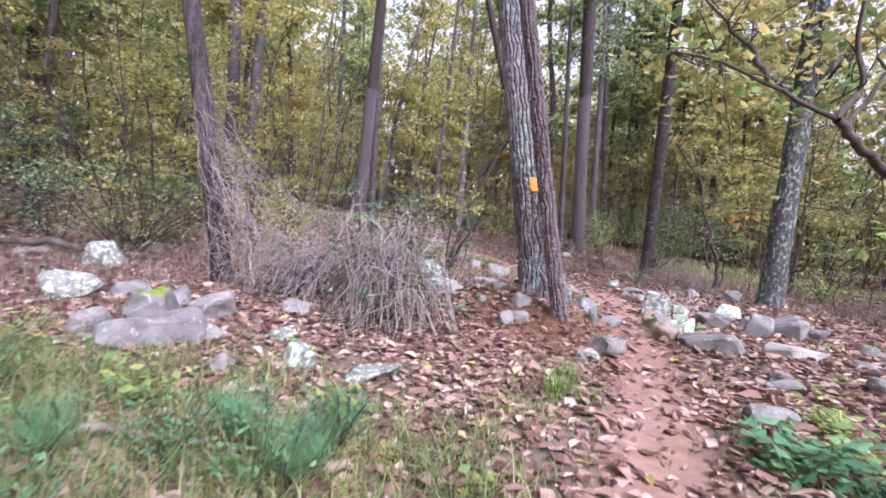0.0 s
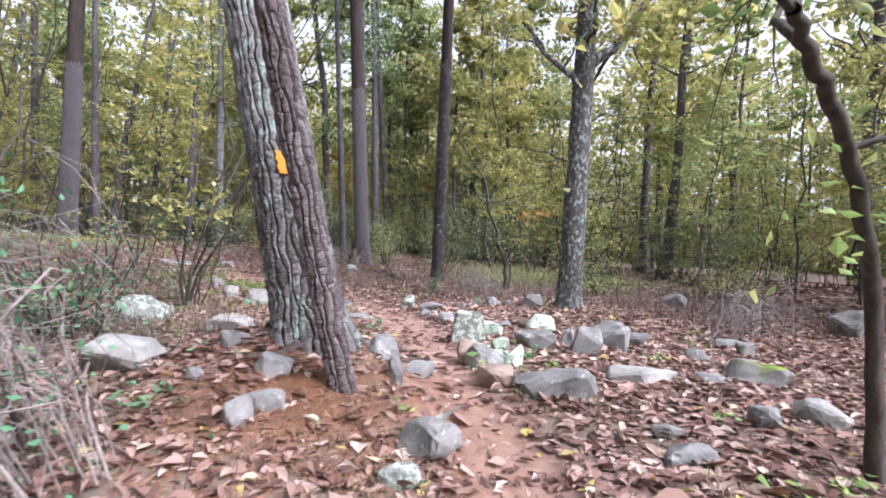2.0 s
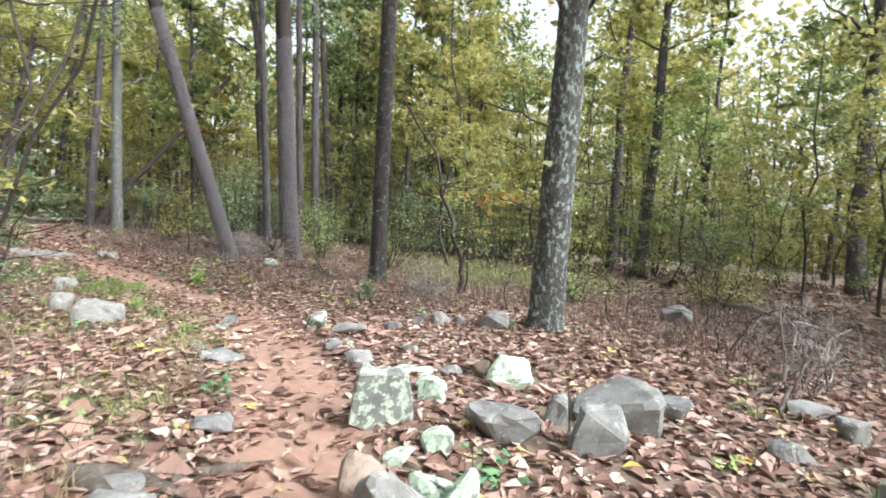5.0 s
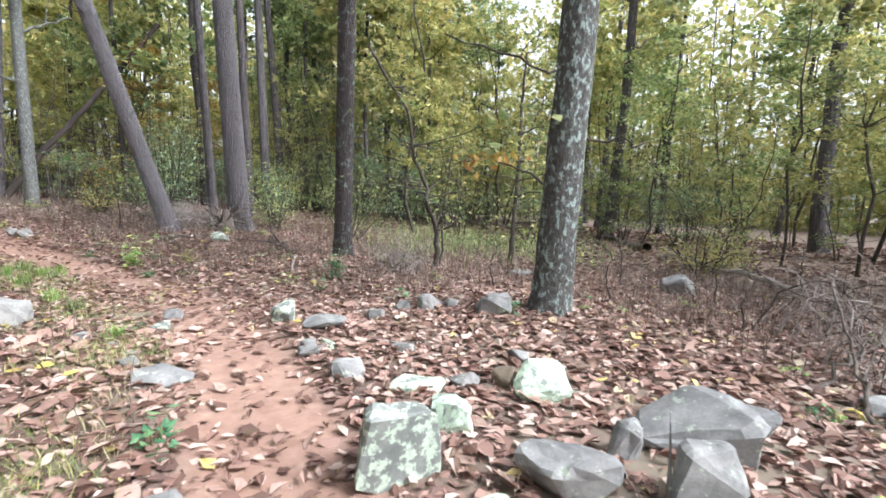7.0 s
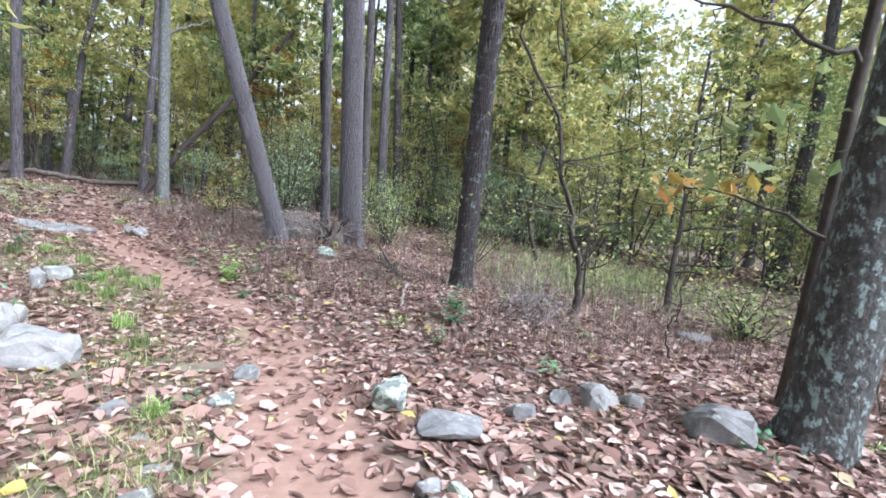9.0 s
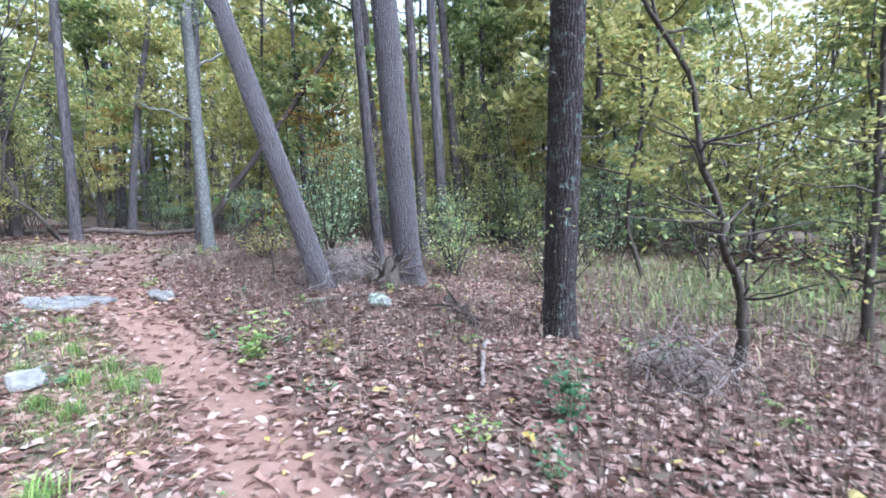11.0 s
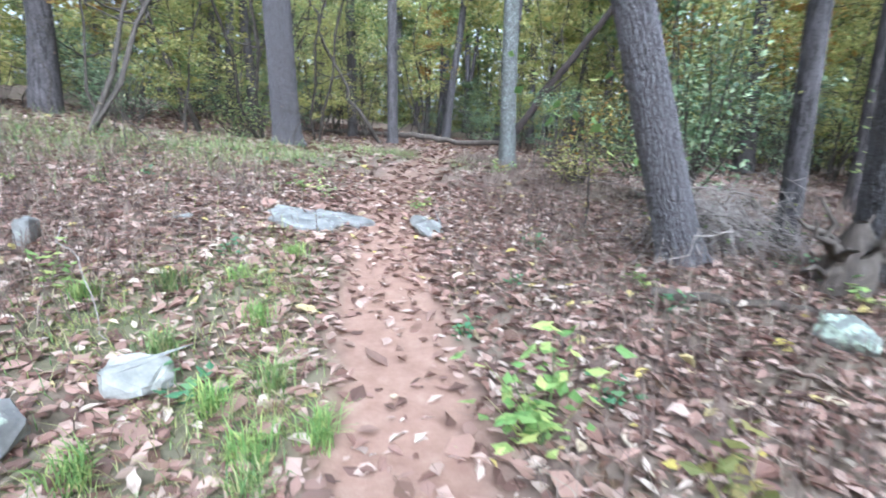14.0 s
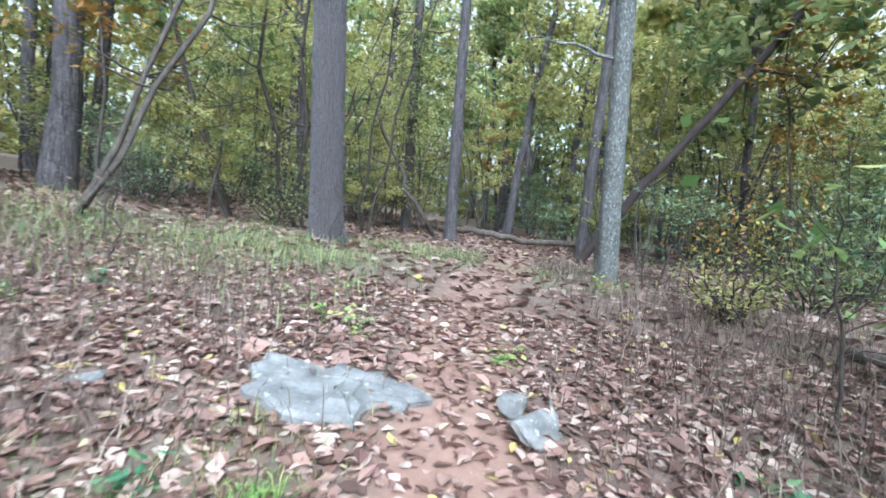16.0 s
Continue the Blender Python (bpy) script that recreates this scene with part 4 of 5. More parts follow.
x, y = scatter(165000, -4, 13, -1, 22, litter_keep)
tagged(new("leaf_litter", litter_mesh("leaf_litter", x, y, 0.088)), "curled tan and pinkish brown fallen leaves", "fallen leaves", kind="stuff")
x, y = scatter(120000, -14, 30, 0, 44, lambda x, y: litter_keep(x, y) * ((x < -4) | (x > 13) | (y > 22)))
tagged(new("leaf_litter", litter_mesh("leaf_litter", x, y, 0.14)), "brown fallen leaves under the far trees", "fallen leaves", kind="stuff")


def blades(name, x, y, height, width, mat, spread=0.35, tip=0.15):
    """Thin bent upright blades."""
    k = len(x)
    a = r.uniform(0, 2 * np.pi, k)
    h = height * r.uniform(0.4, 1.3, k)
    c = np.stack([x, y, floor_z(x, y) - 0.01], -1)
    s = np.stack([-np.sin(a), np.cos(a), np.zeros(k)], -1) * width * 0.5
    out = np.stack([np.cos(a), np.sin(a), np.zeros(k)], -1) * (h * r.uniform(0.1, spread * 2, k))[:, None]
    up = np.stack([np.zeros(k), np.zeros(k), h], -1)
    mid, top = c + out * 0.35 + up * 0.6, c + out + up * (1 - 0.3 * r.uniform(0, 1, k)[:, None])
    v = np.stack([c - s, c + s, mid + s * 0.8, mid - s * 0.8, top + s * tip, top - s * tip], 1).reshape(-1, 3)
    i = np.arange(k)[:, None] * 6
    f = np.concatenate([i + np.array([[0, 1, 2, 3]]), i + np.array([[3, 2, 4, 5]])])
    return mesh_of(name, v, f, mat)


x, y = scatter(130000, -6, 7, 1, 28, lambda x, y: np.clip(greenness(x, y) ** 1.5 - trailness(x, y), 0, 1) * np.where((y < 5) & (x < 1.2), 0.35, 0.9))
tagged(new("grass", blades("grass", x, y, 0.12, 0.007, GRASS, 0.9)), "soft green grass tufts beside the path", "grass", kind="stuff")
x, y = scatter(36000, -5, 1.2, 1.0, 4.3, lambda x, y: np.clip(greenness(x, y) ** 1.2 - trailness(x, y), 0, 1) * (0.5 + 0.5 * waves(2 * x, 2 * y)))
tagged(new("grass", blades("grass", x, y, 0.19, 0.008, GRASS, 0.9)), "lush long green grass and weeds", "grass", kind="stuff")
x, y = scatter(70000, -4.5, 2.2, 1.6, 4.9, lambda x, y: np.clip(greenness(x, y) - 1.4 * trailness(x, y), 0, 1) * np.clip(0.15 + 1.3 * waves(2.3 * x + 1, 2.3 * y), 0, 1))
tagged(new("grass", blades("grass", x, y, 0.09, 0.006, LIME_GRASS, 0.9)), "short mossy yellow-green grass patches", "grass", kind="stuff")
x, y = scatter(60000, 0.0, 5.0, 1.8, 19.5, lambda x, y: np.clip(np.exp(-((trail_gap(x, y) - 0.75) / 0.45) ** 2) * (0.25 + 0.8 * waves(1.6 * x, 1.6 * y)) - trailness(x, y), 0, 1))
tagged(new("grass", blades("grass", x, y, 0.11, 0.006, TAN_GRASS, 0.8)), "thin tan grass along the path's edge", "grass", kind="stuff")
x, y = scatter(50000, 1.8, 5.2, 8, 19, lambda x, y: np.clip(greenness(x, y) - 1.4 * trailness(x, y), 0, 1) * np.clip(0.3 + 1.2 * waves(2.6 * x, 2.6 * y + 2), 0, 1))
tagged(new("grass", blades("grass", x, y, 0.08, 0.006, LIME_GRASS, 0.9)), "short yellow-green grass beside the path", "grass", kind="stuff")
x, y = scatter(14000, 10, 22, 11, 24, lambda x, y: greenness(x, y))
tagged(new("grass", blades("grass", x, y, 0.35, 0.016, GRASS, 0.4)), "pale tall grass under the far trees", "grass", kind="stuff")


x, y = scatter(15000, -7, 3, 18.5, 26, lambda x, y: np.clip(greenness(x, y) * (0.5 + 0.7 * waves(x, y)) - trailness(x, y), 0, 1))
tagged(new("grass", blades("grass", x, y, 0.26, 0.012, GRASS, 0.7)), "dusty green grass on the slope under pines", "grass", kind="stuff")


def weedy(x, y):
    v = np.zeros(np.shape(x))
    for cx, cy, reach in ((8, 16.5, 2.2), (7.2, 19.5, 2.2), (5.9, 20.5, 1.5), (6.5, 22.5, 2.0), (9.5, 12.8, 1.6), (11, 12.5, 2), (10.5, 8.2, 1.5), (12.5, 8.5, 2.5), (1.0, 17.5, 2), (-2, 19, 3), (-1.5, 13, 4), (0.2, 10, 2.5), (-3, 10, 3), (-4.5, 7, 2.5), (9, 21, 3), (12, 16, 3), (6.3, 18.6, 1.2), (5.6, 21.5, 1.3), (6.8, 16.6, 1.0), (7.0, 17.2, 1.5), (6.2, 19.4, 1.2), (1.2, 20.2, 1.6), (0.2, 18.6, 1.8), (5.5, 23, 1.2), (4.2, 26, 2), (-1.5, 17, 2)):
        v = np.maximum(v, np.exp(-((x - cx) ** 2 + (y - cy) ** 2) / (reach * reach)))
    return np.clip(v - 1.5 * trailness(x, y), 0, 1)


x, y = scatter(150000, -9, 17, 3, 28, lambda x, y: weedy(x, y) ** 1.3)
tagged(new("dry_weeds", blades("dry_weeds", x, y, 0.30, 0.008, STRAW, 0.7)), "dry reddish brown weeds and stems", "weeds", kind="stuff")


# ---------- more trunks, thickets and single plants ----------
for bx, by, rad, lean, seed in ((10.35, 22.5, 0.14, (-0.05, 0), 71), (11.6, 24.0, 0.17, (-0.05, 0), 72), (12.75, 25.0, 0.16, (-0.09, 0), 73), (0.3, 31.0, 0.19, (-0.03, 0), 74), (-2.2, 33.5, 0.2, (-0.03, 0), 75), (4.2, 31.5, 0.17, (0.02, 0), 76), (-3.8, 15.2, 0.2, (-0.03, 0.0), 77)):
    big_tree("pine_tree", bx, by, rad, rad * 0.5, lean, 16, DARK_BARK if seed % 2 else GREY_PINE, "straight slim pine standing further back in woods", seed, (), 0.3, limbs=((5.2, (0.9, 0.2, 0.2), 0.02), (6.4, (-0.8, 0.4, 0.3), 0.02), (7.5, (0.3, -1.0, 0.4), 0.02)), crown=(8, 2.4, 1500, DARK_LEAF))


def leafy(name, centres, size, seed, mat, ratio=0.62, flat=0.5):
    return mesh_of(name, *leaf_quads(np.asarray(centres), size, np.random.default_rng(seed), flat, ratio), mat)


def crooked_tree():
    """Dark crooked small tree that forks above head height, beside the start of the path."""
    ob = thing("crooked_tree", 5.1, 3.6, float(ground(5.1, 3.6)), "dark crooked small tree with broad green leaves", "tree")
    p = np.array(((0, 0, -0.1), (-0.05, 0, 0.5), (-0.12, 0, 1.1), (-0.32, 0, 1.55), (-0.57, 0, 1.9), (-0.9, 0, 2.15), (-1.13, 0, 2.28), (-1.3, 0, 2.42)))
    fine = np.stack([np.interp(np.linspace(0, 7, 29), np.arange(8), p[:, i]) for i in range(3)], -1) + np.random.default_rng(3).normal(0, 0.008, (29, 3))
    part("trunk", joined("trunk", [tube(fine, np.linspace(0.048, 0.034, 29), 12, 0.03, 3, 0.3)], TWIG_BARK), ob)
    ends = (((-1.3, 0, 2.42), (-1.05, 0.05, 2.8), (-1.2, 0.15, 3.9), 0.034), ((-1.3, 0, 2.42), (-1.95, 0, 2.6), (-2.9, 0.2, 2.75), 0.022), ((-1.15, 0, 2.3), (-0.7, 0.3, 2.7), (-0.3, 0.5, 3.4), 0.03),
            ((-0.57, 0, 1.9), (-0.2, -0.2, 2.0), (0.3, -0.4, 2.2), 0.018), ((-1.95, 0, 2.6), (-1.9, 0.3, 3.0), (-2.3, 0.6, 3.5), 0.025))
    cs = []
    r = np.random.default_rng(4)
    for i, (a, m, e, rad) in enumerate(ends):
        q = np.concatenate([bend(a, m, 5, 0.03, i), bend(m, e, 6, 0.05, i + 9)[1:]])
        sub = [tube(q, np.linspace(rad, rad * 0.3, len(q)), 7, 0.05, i)]
        for j in range(7):
            s = q[r.integers(3, len(q))]
            w = s + r.normal(0, 0.32, 3)
            sub.append(tube(bend(s, w, 4, 0.03, j), np.linspace(0.008, 0.003, 4), 4, 0, j))
            cs.append(w + r.normal(0, 0.12, (7, 3)))
        limb = part("limb", joined("limb", sub, TWIG_BARK), ob)
        part("foliage", leafy("foliage", np.concatenate(cs), 0.12, 5 + i, HERB_LEAF if i < 4 else YELLOW_LEAF), limb)
        cs = []
    cs.append(np.array((-0.75, 0.0, 1.55)) + r.normal(0, 0.22, (16, 3)))
    cs.append(np.array((-0.25, -0.1, 1.6)) + r.normal(0, 0.28, (14, 3)))
    part("foliage", leafy("foliage", np.concatenate(cs), 0.12, 5, HERB_LEAF), ob)
    cs = [np.array((-2.0 + 0.4 * i, 0.8, 3.0 + 0.15 * (i % 3))) + r.normal(0, 0.35, (30, 3)) for i in range(6)]
    part("foliage", leafy("foliage", np.concatenate(cs), 0.11, 6, YELLOW_LEAF), ob, "yellowing upper leaves")


crooked_tree()


def stem_tree(name, x, y, pts, rad, twigs, leaf_count, size, mat, label, seed, spread=0.35):
    """Small tree along given bends, with twigs and sprays of leaves at their ends."""
    ob = thing(name, x, y, float(ground(x, y)), label, "tree")
    p = np.array(pts, float)
    k = len(p) * 5
    fine = np.stack([np.interp(np.linspace(0, len(p) - 1, k), np.arange(len(p)), p[:, i]) for i in range(3)], -1)
    r = np.random.default_rng(seed)
    fine[1:] += r.normal(0, 0.012, (k - 1, 3))
    part("trunk", joined("trunk", [tube(fine, np.linspace(rad, rad * 0.35, k), 9, 0.06, seed, 0.25)], TWIG_BARK), ob)
    wood, cs = [], []
    for i in range(twigs):
        s = fine[r.integers(k // 4, k)]
        e = s + np.array([*(r.normal(0, 0.5, 2)), abs(r.normal(0.15, 0.25))])
        q = bend(s, e, 5, 0.05, seed + i)
        wood.append(tube(q, np.linspace(rad * 0.3, 0.003, 5), 4, 0, i))
        cs.append(e + r.normal(0, 1, (max(1, leaf_count // twigs), 3)) * np.array([spread, spread, spread * 0.6]))
    spray = tagged(part("twig_spray", joined("twig_spray", wood, TWIG_BARK), ob), kind="stuff")
    part("foliage", leafy("foliage", np.concatenate(cs), size, seed, mat), spray)
    return ob


stem_tree("crooked_sapling", 10.7, 13.5, ((0, 0, -0.1), (0.05, 0, 0.4), (0.0, 0, 0.95), (-0.3, 0, 1.4), (-0.25, 0.05, 1.7), (-0.7, 0, 2.4), (-0.8, 0, 3.1), (-1.8, 0, 4.2)), 0.065, 26, 620, 0.07, GREEN_LEAF, "dark crooked sapling with sparse small leaves", 81)
stem_tree("crooked_sapling", 11.0, 13.7, ((0, 0, -0.1), (0.1, 0, 0.5), (0.05, 0, 1.2), (0.3, 0, 2.4)), 0.028, 14, 260, 0.07, GREEN_LEAF, "thin grey sapling beside a crooked one", 82)
stem_tree("sapling", 13.4, 13.6, ((0, 0, -0.1), (0.06, 0, 0.8), (0.12, 0, 1.8), (0.15, 0, 3.2), (0.25, 0, 5.2)), 0.075, 22, 700, 0.11, YELLOW_LEAF, "straight young tree with yellowing leaves", 83)
stem_tree("sapling", 6.15, 20.3, ((0, 0, -0.1), (0.02, 0, 0.5), (-0.1, 0, 1.0), (-0.2, -0.2, 1.5)), 0.016, 9, 40, 0.15, HERB_LEAF, "waist-high sapling with large bright green leaves", 84, 0.16)
stem_tree("sapling", 6.8, 26.0, ((0, 0, -0.1), (0.0, 0, 0.8), (-0.1, 0, 1.6)), 0.02, 14, 330, 0.10, ORANGE_LEAF, "low sapling with golden yellow leaves", 85)
stem_tree("sapling", 2.9, 7.95, ((0, 0, -0.1), (0.0, 0.02, 0.2), (0.02, 0, 0.4)), 0.006, 5, 16, 0.06, HERB_LEAF, "tiny green seedling at the foot of pine", 86, 0.06)


for i, (x, y, h) in enumerate(((-1.2, 21.0, 1.4), (-2.6, 22.2, 1.7), (-0.4, 20.4, 0.9), (-3.4, 20.6, 1.2), (0.6, 23.2, 1.0), (-4.8, 22.8, 2.0), (10.4, 9.3, 0.9), (11.2, 8.1, 1.2), (12.3, 7.3, 1.0), (13.1, 9.0, 1.6), (9.9, 7.4, 0.8), (11.9, 9.9, 1.3), (10.0, 11.2, 0.9), (12.0, 12.4, 1.8), (9.6, 6.4, 0.7))):
    stem_tree("bare_sapling", x, y, ((0, 0, -0.05), (0.1 * (i % 3 - 1), 0.05, 0.4 * h), (0.25 * ((i + 1) % 3 - 1), 0.0, 0.75 * h), (0.4 * (i % 3 - 1), 0.1, h)), 0.012, 12, 14, 0.06, STRAW, "thin dry bare sapling on leaf litter", 400 + i, 0.12)


def evergreen(x, y, h, reach, count, size, mat, label, seed, stems=5):
    """Bushy shrub with many stems and glossy leaves in uneven clumps."""
    ob = thing("evergreen_shrub", x, y, float(ground(x, y)), label, "shrub")
    r = np.random.default_rng(seed)
    wood, cs = [], []
    for i in range(stems * 4):
        a = r.uniform(0, 2 * np.pi)
        e = np.array([np.cos(a) * reach * r.uniform(0.2, 1), np.sin(a) * reach * r.uniform(0.2, 1), h * r.uniform(0.35, 1.0)])
        q = bend((r.normal(0, 0.08), r.normal(0, 0.08), -0.1), e, 6, 0.05, seed + i)
        wood.append(tube(q, np.linspace(0.02, 0.005, 6), 5, 0, i))
        c = q[r.integers(2, 6, count // (stems * 4))]
        cs.append(c + r.normal(0, 1, c.shape) * np.array([0.2, 0.2, 0.13]) * reach)
    tagged(part("stalk", joined("stalk", wood, TWIG_BARK), ob), kind="stuff")
    part("foliage", leafy("foliage", np.concatenate(cs), size, seed, mat, 0.5), ob)


evergreen(7.4, 20.9, 3.2, 1.1, 1500, 0.10, DARK_LEAF, "tall dark evergreen shrub behind leaning trunk", 91)
evergreen(10.0, 19.7, 2.3, 1.4, 1800, 0.08, GREEN_LEAF, "loose shrub with small pale green leaves", 92)
evergreen(11.6, 18.2, 2.0, 1.4, 1400, 0.08, GREEN_LEAF, "loose shrub with small pale green leaves", 93)
evergreen(9.2, 27.0, 3.4, 1.5, 2200, 0.09, DARK_LEAF, "broad dark evergreen shrub among thin trunks", 94)
evergreen(7.5, 24.2, 1.3, 1.2, 1100, 0.09, GREEN_LEAF, "low leafy shrub under the trees", 95)
evergreen(6.3, 23.2, 0.8, 0.8, 600, 0.08, YELLOW_LEAF, "low yellow-green shrub near slim trunk", 96)
evergreen(0.32, 6.15, 1.5, 0.45, 360, 0.09, BLUE_HERB, "pale green leafy shrub rising from brush pile", 105, 2)
evergreen(0.9, 9.3, 1.3, 0.75, 700, 0.08, BLUE_HERB, "bluish green rounded shrub behind brush pile", 97)
evergreen(-4.0, 9.8, 1.9, 1.5, 1500, 0.09, GREEN_LEAF, "dusty green shrub at the wood's edge", 98)
evergreen(-6.5, 8.2, 2.2, 1.7, 1600, 0.10, GREEN_LEAF, "dusty green shrub at the wood's edge", 99)
evergreen(-1.8, 11.5, 1.6, 1.3, 1200, 0.09, YELLOW_LEAF, "yellowing shrub at the wood's edge", 100)
evergreen(-5.0, 25.0, 2.2, 1.6, 1500, 0.09, DARK_LEAF, "dusty dark green shrub on the slope", 106)
evergreen(-2.6, 26.4, 1.6, 1.3, 1100, 0.09, GREEN_LEAF, "dusty green shrub behind stout pine", 107)
evergreen(12.5, 11.6, 1.0, 0.9, 700, 0.09, GREEN_LEAF, "low leafy shrub on the leaf litter's edge", 103)
evergreen(15.0, 9.5, 1.2, 1.3, 1000, 0.10, YELLOW_LEAF, "low yellow-green shrub under the trees", 104)


# ---------- vine-hung trunk and brush pile near the start ----------
vine_tree = big_tree("vine_covered_tree", -1.5, 6.89, 0.13, 0.07, (-0.18, 0.02), 11, DARK_BARK, "dark trunk hung with dry grey vines", 111, (), 0.3)


def arcs(count, centre, reach, height, seed, lift=0.0):
    r = np.random.default_rng(seed)
    out = []
    for i in range(count):
        a = r.uniform(0, 2 * np.pi)
        b = a + r.uniform(1.2, 4.5)
        ra, rb = reach * r.uniform(0.2, 1.0), reach * r.uniform(0.3, 1.15)
        s = np.array([np.cos(a) * ra, np.sin(a) * ra * 0.8, lift * r.uniform(0, 1)])
        e = np.array([np.cos(b) * rb, np.sin(b) * rb * 0.8, height * r.uniform(0, 0.5)])
        u = np.linspace(0, 1, 9)[:, None]
        p = s + (e - s) * u
        p[:, 2:] += height * r.uniform(0.4, 1.0) * 4 * u * (1 - u) * r.uniform(0.6, 1.0)
        p += np.cumsum(r.normal(0, 0.07, (9, 3)), 0)
        thick = r.uniform(0.5, 1.1) if i % 9 else r.uniform(1.6, 2.6)
        out.append(tube(p + np.array(centre), np.linspace(0.006, 0.002, 9) * thick, 3, 0, i))
        for j in range(2):
            q = p[r.integers(2, 8)]
            out.append(tube(bend(q, q + r.normal(0, 0.22, 3), 5, 0.02, i + j) + np.array(centre), np.linspace(0.003, 0.001, 5), 3, 0, j))
    return out


vines = []
r = np.random.default_rng(112)
for i in range(110):
    h = r.uniform(0.3, 2.6)
    s = np.array([-0.18 * h + r.normal(0, 0.06), r.normal(-0.1, 0.06), h])
    e = np.array([r.uniform(0.1, 1.7), r.normal(-0.2, 0.35), r.uniform(-0.02, 0.5)])
    u = np.linspace(0, 1, 9)[:, None]
    p = s + (e - s) * u ** 0.9
    p[:, 0] += 0.25 * (u[:, 0] ** 2) * r.uniform(-0.6, 1)
    p += np.cumsum(r.normal(0, 0.085, (9, 3)), 0)
    vines.append(tube(p, np.full(9, r.uniform(0.0015, 0.0045)), 3, 0, i))
tagged(part("vine_tangle", joined("vine_tangle", vines, GREY_TWIG), vine_tree, "tangle of dry grey vines"), kind="stuff")


def brush_pile(x, y, reach, height, count, leaves, label, seed, mat):
    ob = thing("brush_pile", x, y, float(ground(x, y)), label, "brush")
    tagged(part("stalk", joined("stalk", arcs(count, (0, 0, 0), reach, height, seed), GREY_TWIG), ob), kind="stuff")
    tagged(part("stalk", joined("stalk", arcs(count // 3, (0, 0, 0), reach * 0.9, height * 0.8, seed + 1), TWIG_BARK), ob, "dark inner twigs"), kind="stuff")
    if leaves:
        r = np.random.default_rng(seed)
        c = r.normal(0, 1, (leaves, 3)) * np.array([reach * 0.5, reach * 0.35, height * 0.3]) + np.array([reach * 0.2, 0, height * 0.4])
        c[:, 2] = np.abs(c[:, 2]) + 0.03
        part("foliage", leafy("foliage", c, 0.05, seed, mat), ob)


brush_pile(0.50, 5.65, 0.90, 1.2, 150, 520, "heap of dry vines and brambles with few leaves", 121, BLUE_HERB)
brush_pile(-0.5, 6.4, 0.8, 0.6, 160, 60, "dry bramble tangle beside vine-hung trunk", 122, BLUE_HERB)
brush_pile(9.3, 6.3, 0.8, 0.7, 26, 0, "bare dead twigs standing on leaf litter", 127, STRAW)
brush_pile(10.8, 6.9, 1.0, 0.9, 30, 0, "bare dead twigs standing on leaf litter", 128, STRAW)
brush_pile(9.6, 13.3, 0.8, 0.45, 60, 0, "dry purplish bramble under saplings", 125, STRAW)
brush_pile(7.4, 19.2, 1.0, 0.5, 150, 120, "low dry bramble between two trunks", 126, GREEN_LEAF)


# ---------- logs, sticks, roots and the upturned stump ----------
def log(name, a, b, r0, r1, mat, label, category, seed, sway=0.03, sides=10, stubs=0):
    a, b = np.array(a, float), np.array(b, float)
    pieces = [tube(bend(a, b, 16, sway, seed) - a, np.linspace(r0, r1, 16), sides, 0.08, seed)]
    v, f = pieces[0]
    r = np.random.default_rng(seed)
    for i in range(stubs):
        s = (b - a) * r.uniform(0.2, 0.9)
        pieces.append(tube(bend(s, s + r.normal(0, 1, 3) * r0 * 6, 4, 0.01, i), np.linspace(r1 * 0.6, r1 * 0.15, 4), 5, 0, i))
    me = joined(name, pieces, mat)
    ob = tagged(new(name, me), label, category)
    ob.matrix_basis = Matrix.Translation(a)
    return ob


def on_floor(x, y, lift):
    return (x, y, float(floor_z(np.array(x), np.array(y))) + lift)


log("leaning_dead_trunk", (4.2, 29.0, 1.0), (9.2, 29.0, 8.4), 0.12, 0.08, FURROW, "dark dead trunk leaning aslant among trees", "dead tree", 131, 0.03, 10, 4)
log("arched_dead_limb", (0.15, 30.4, 1.1), (-2.6, 30.2, 6.2), 0.08, 0.04, TWIG_BARK, "dark bent dead limb arching among trunks", "dead tree", 132, 0.16, 8, 3)
log("fallen_log", on_floor(13.6, 7.6, 0.08), on_floor(17.0, 11.4, 0.12), 0.06, 0.04, GREY_TWIG, "long thin bleached fallen branch on leaves", "log", 133, 0.05, 8, 3)
log("fallen_log", on_floor(18.6, 12.4, 0.15), on_floor(22.5, 16.0, 0.2), 0.14, 0.11, DEAD_WOOD, "mossy dark fallen log under the trees", "log", 134, 0.05, 10, 2)
log("stick", on_floor(8.37, 15.21, 0.05), on_floor(7.7, 14.1, 0.03), 0.030, 0.022, GREY_TWIG, "pale barkless stick lying on leaves", "stick", 135, 0.01)
log("stick", on_floor(-1.1, 2.95, 0.06), on_floor(-0.46, 2.92, 0.05), 0.028, 0.02, GREY_TWIG, "pale broken stick lying in grass", "stick", 136, 0.01)
log("stick", on_floor(8.0, 6.1, 0.02), (9.5, 6.6, 0.95), 0.018, 0.008, DEAD_WOOD, "brown dead branch propped on bare twigs", "stick", 146, 0.03, 8, 4)
log("stick", on_floor(8.4, 6.5, 0.03), on_floor(10.0, 6.2, 0.25), 0.02, 0.010, DEAD_WOOD, "dark dead branch lying on leaf litter", "stick", 147, 0.05, 8, 4)
log("stick", on_floor(8.9, 8.9, 0.03), on_floor(9.1, 8.0, 0.02), 0.016, 0.008, TWIG_BARK, "dark thin fallen branch by lichen tree", "stick", 137, 0.03)
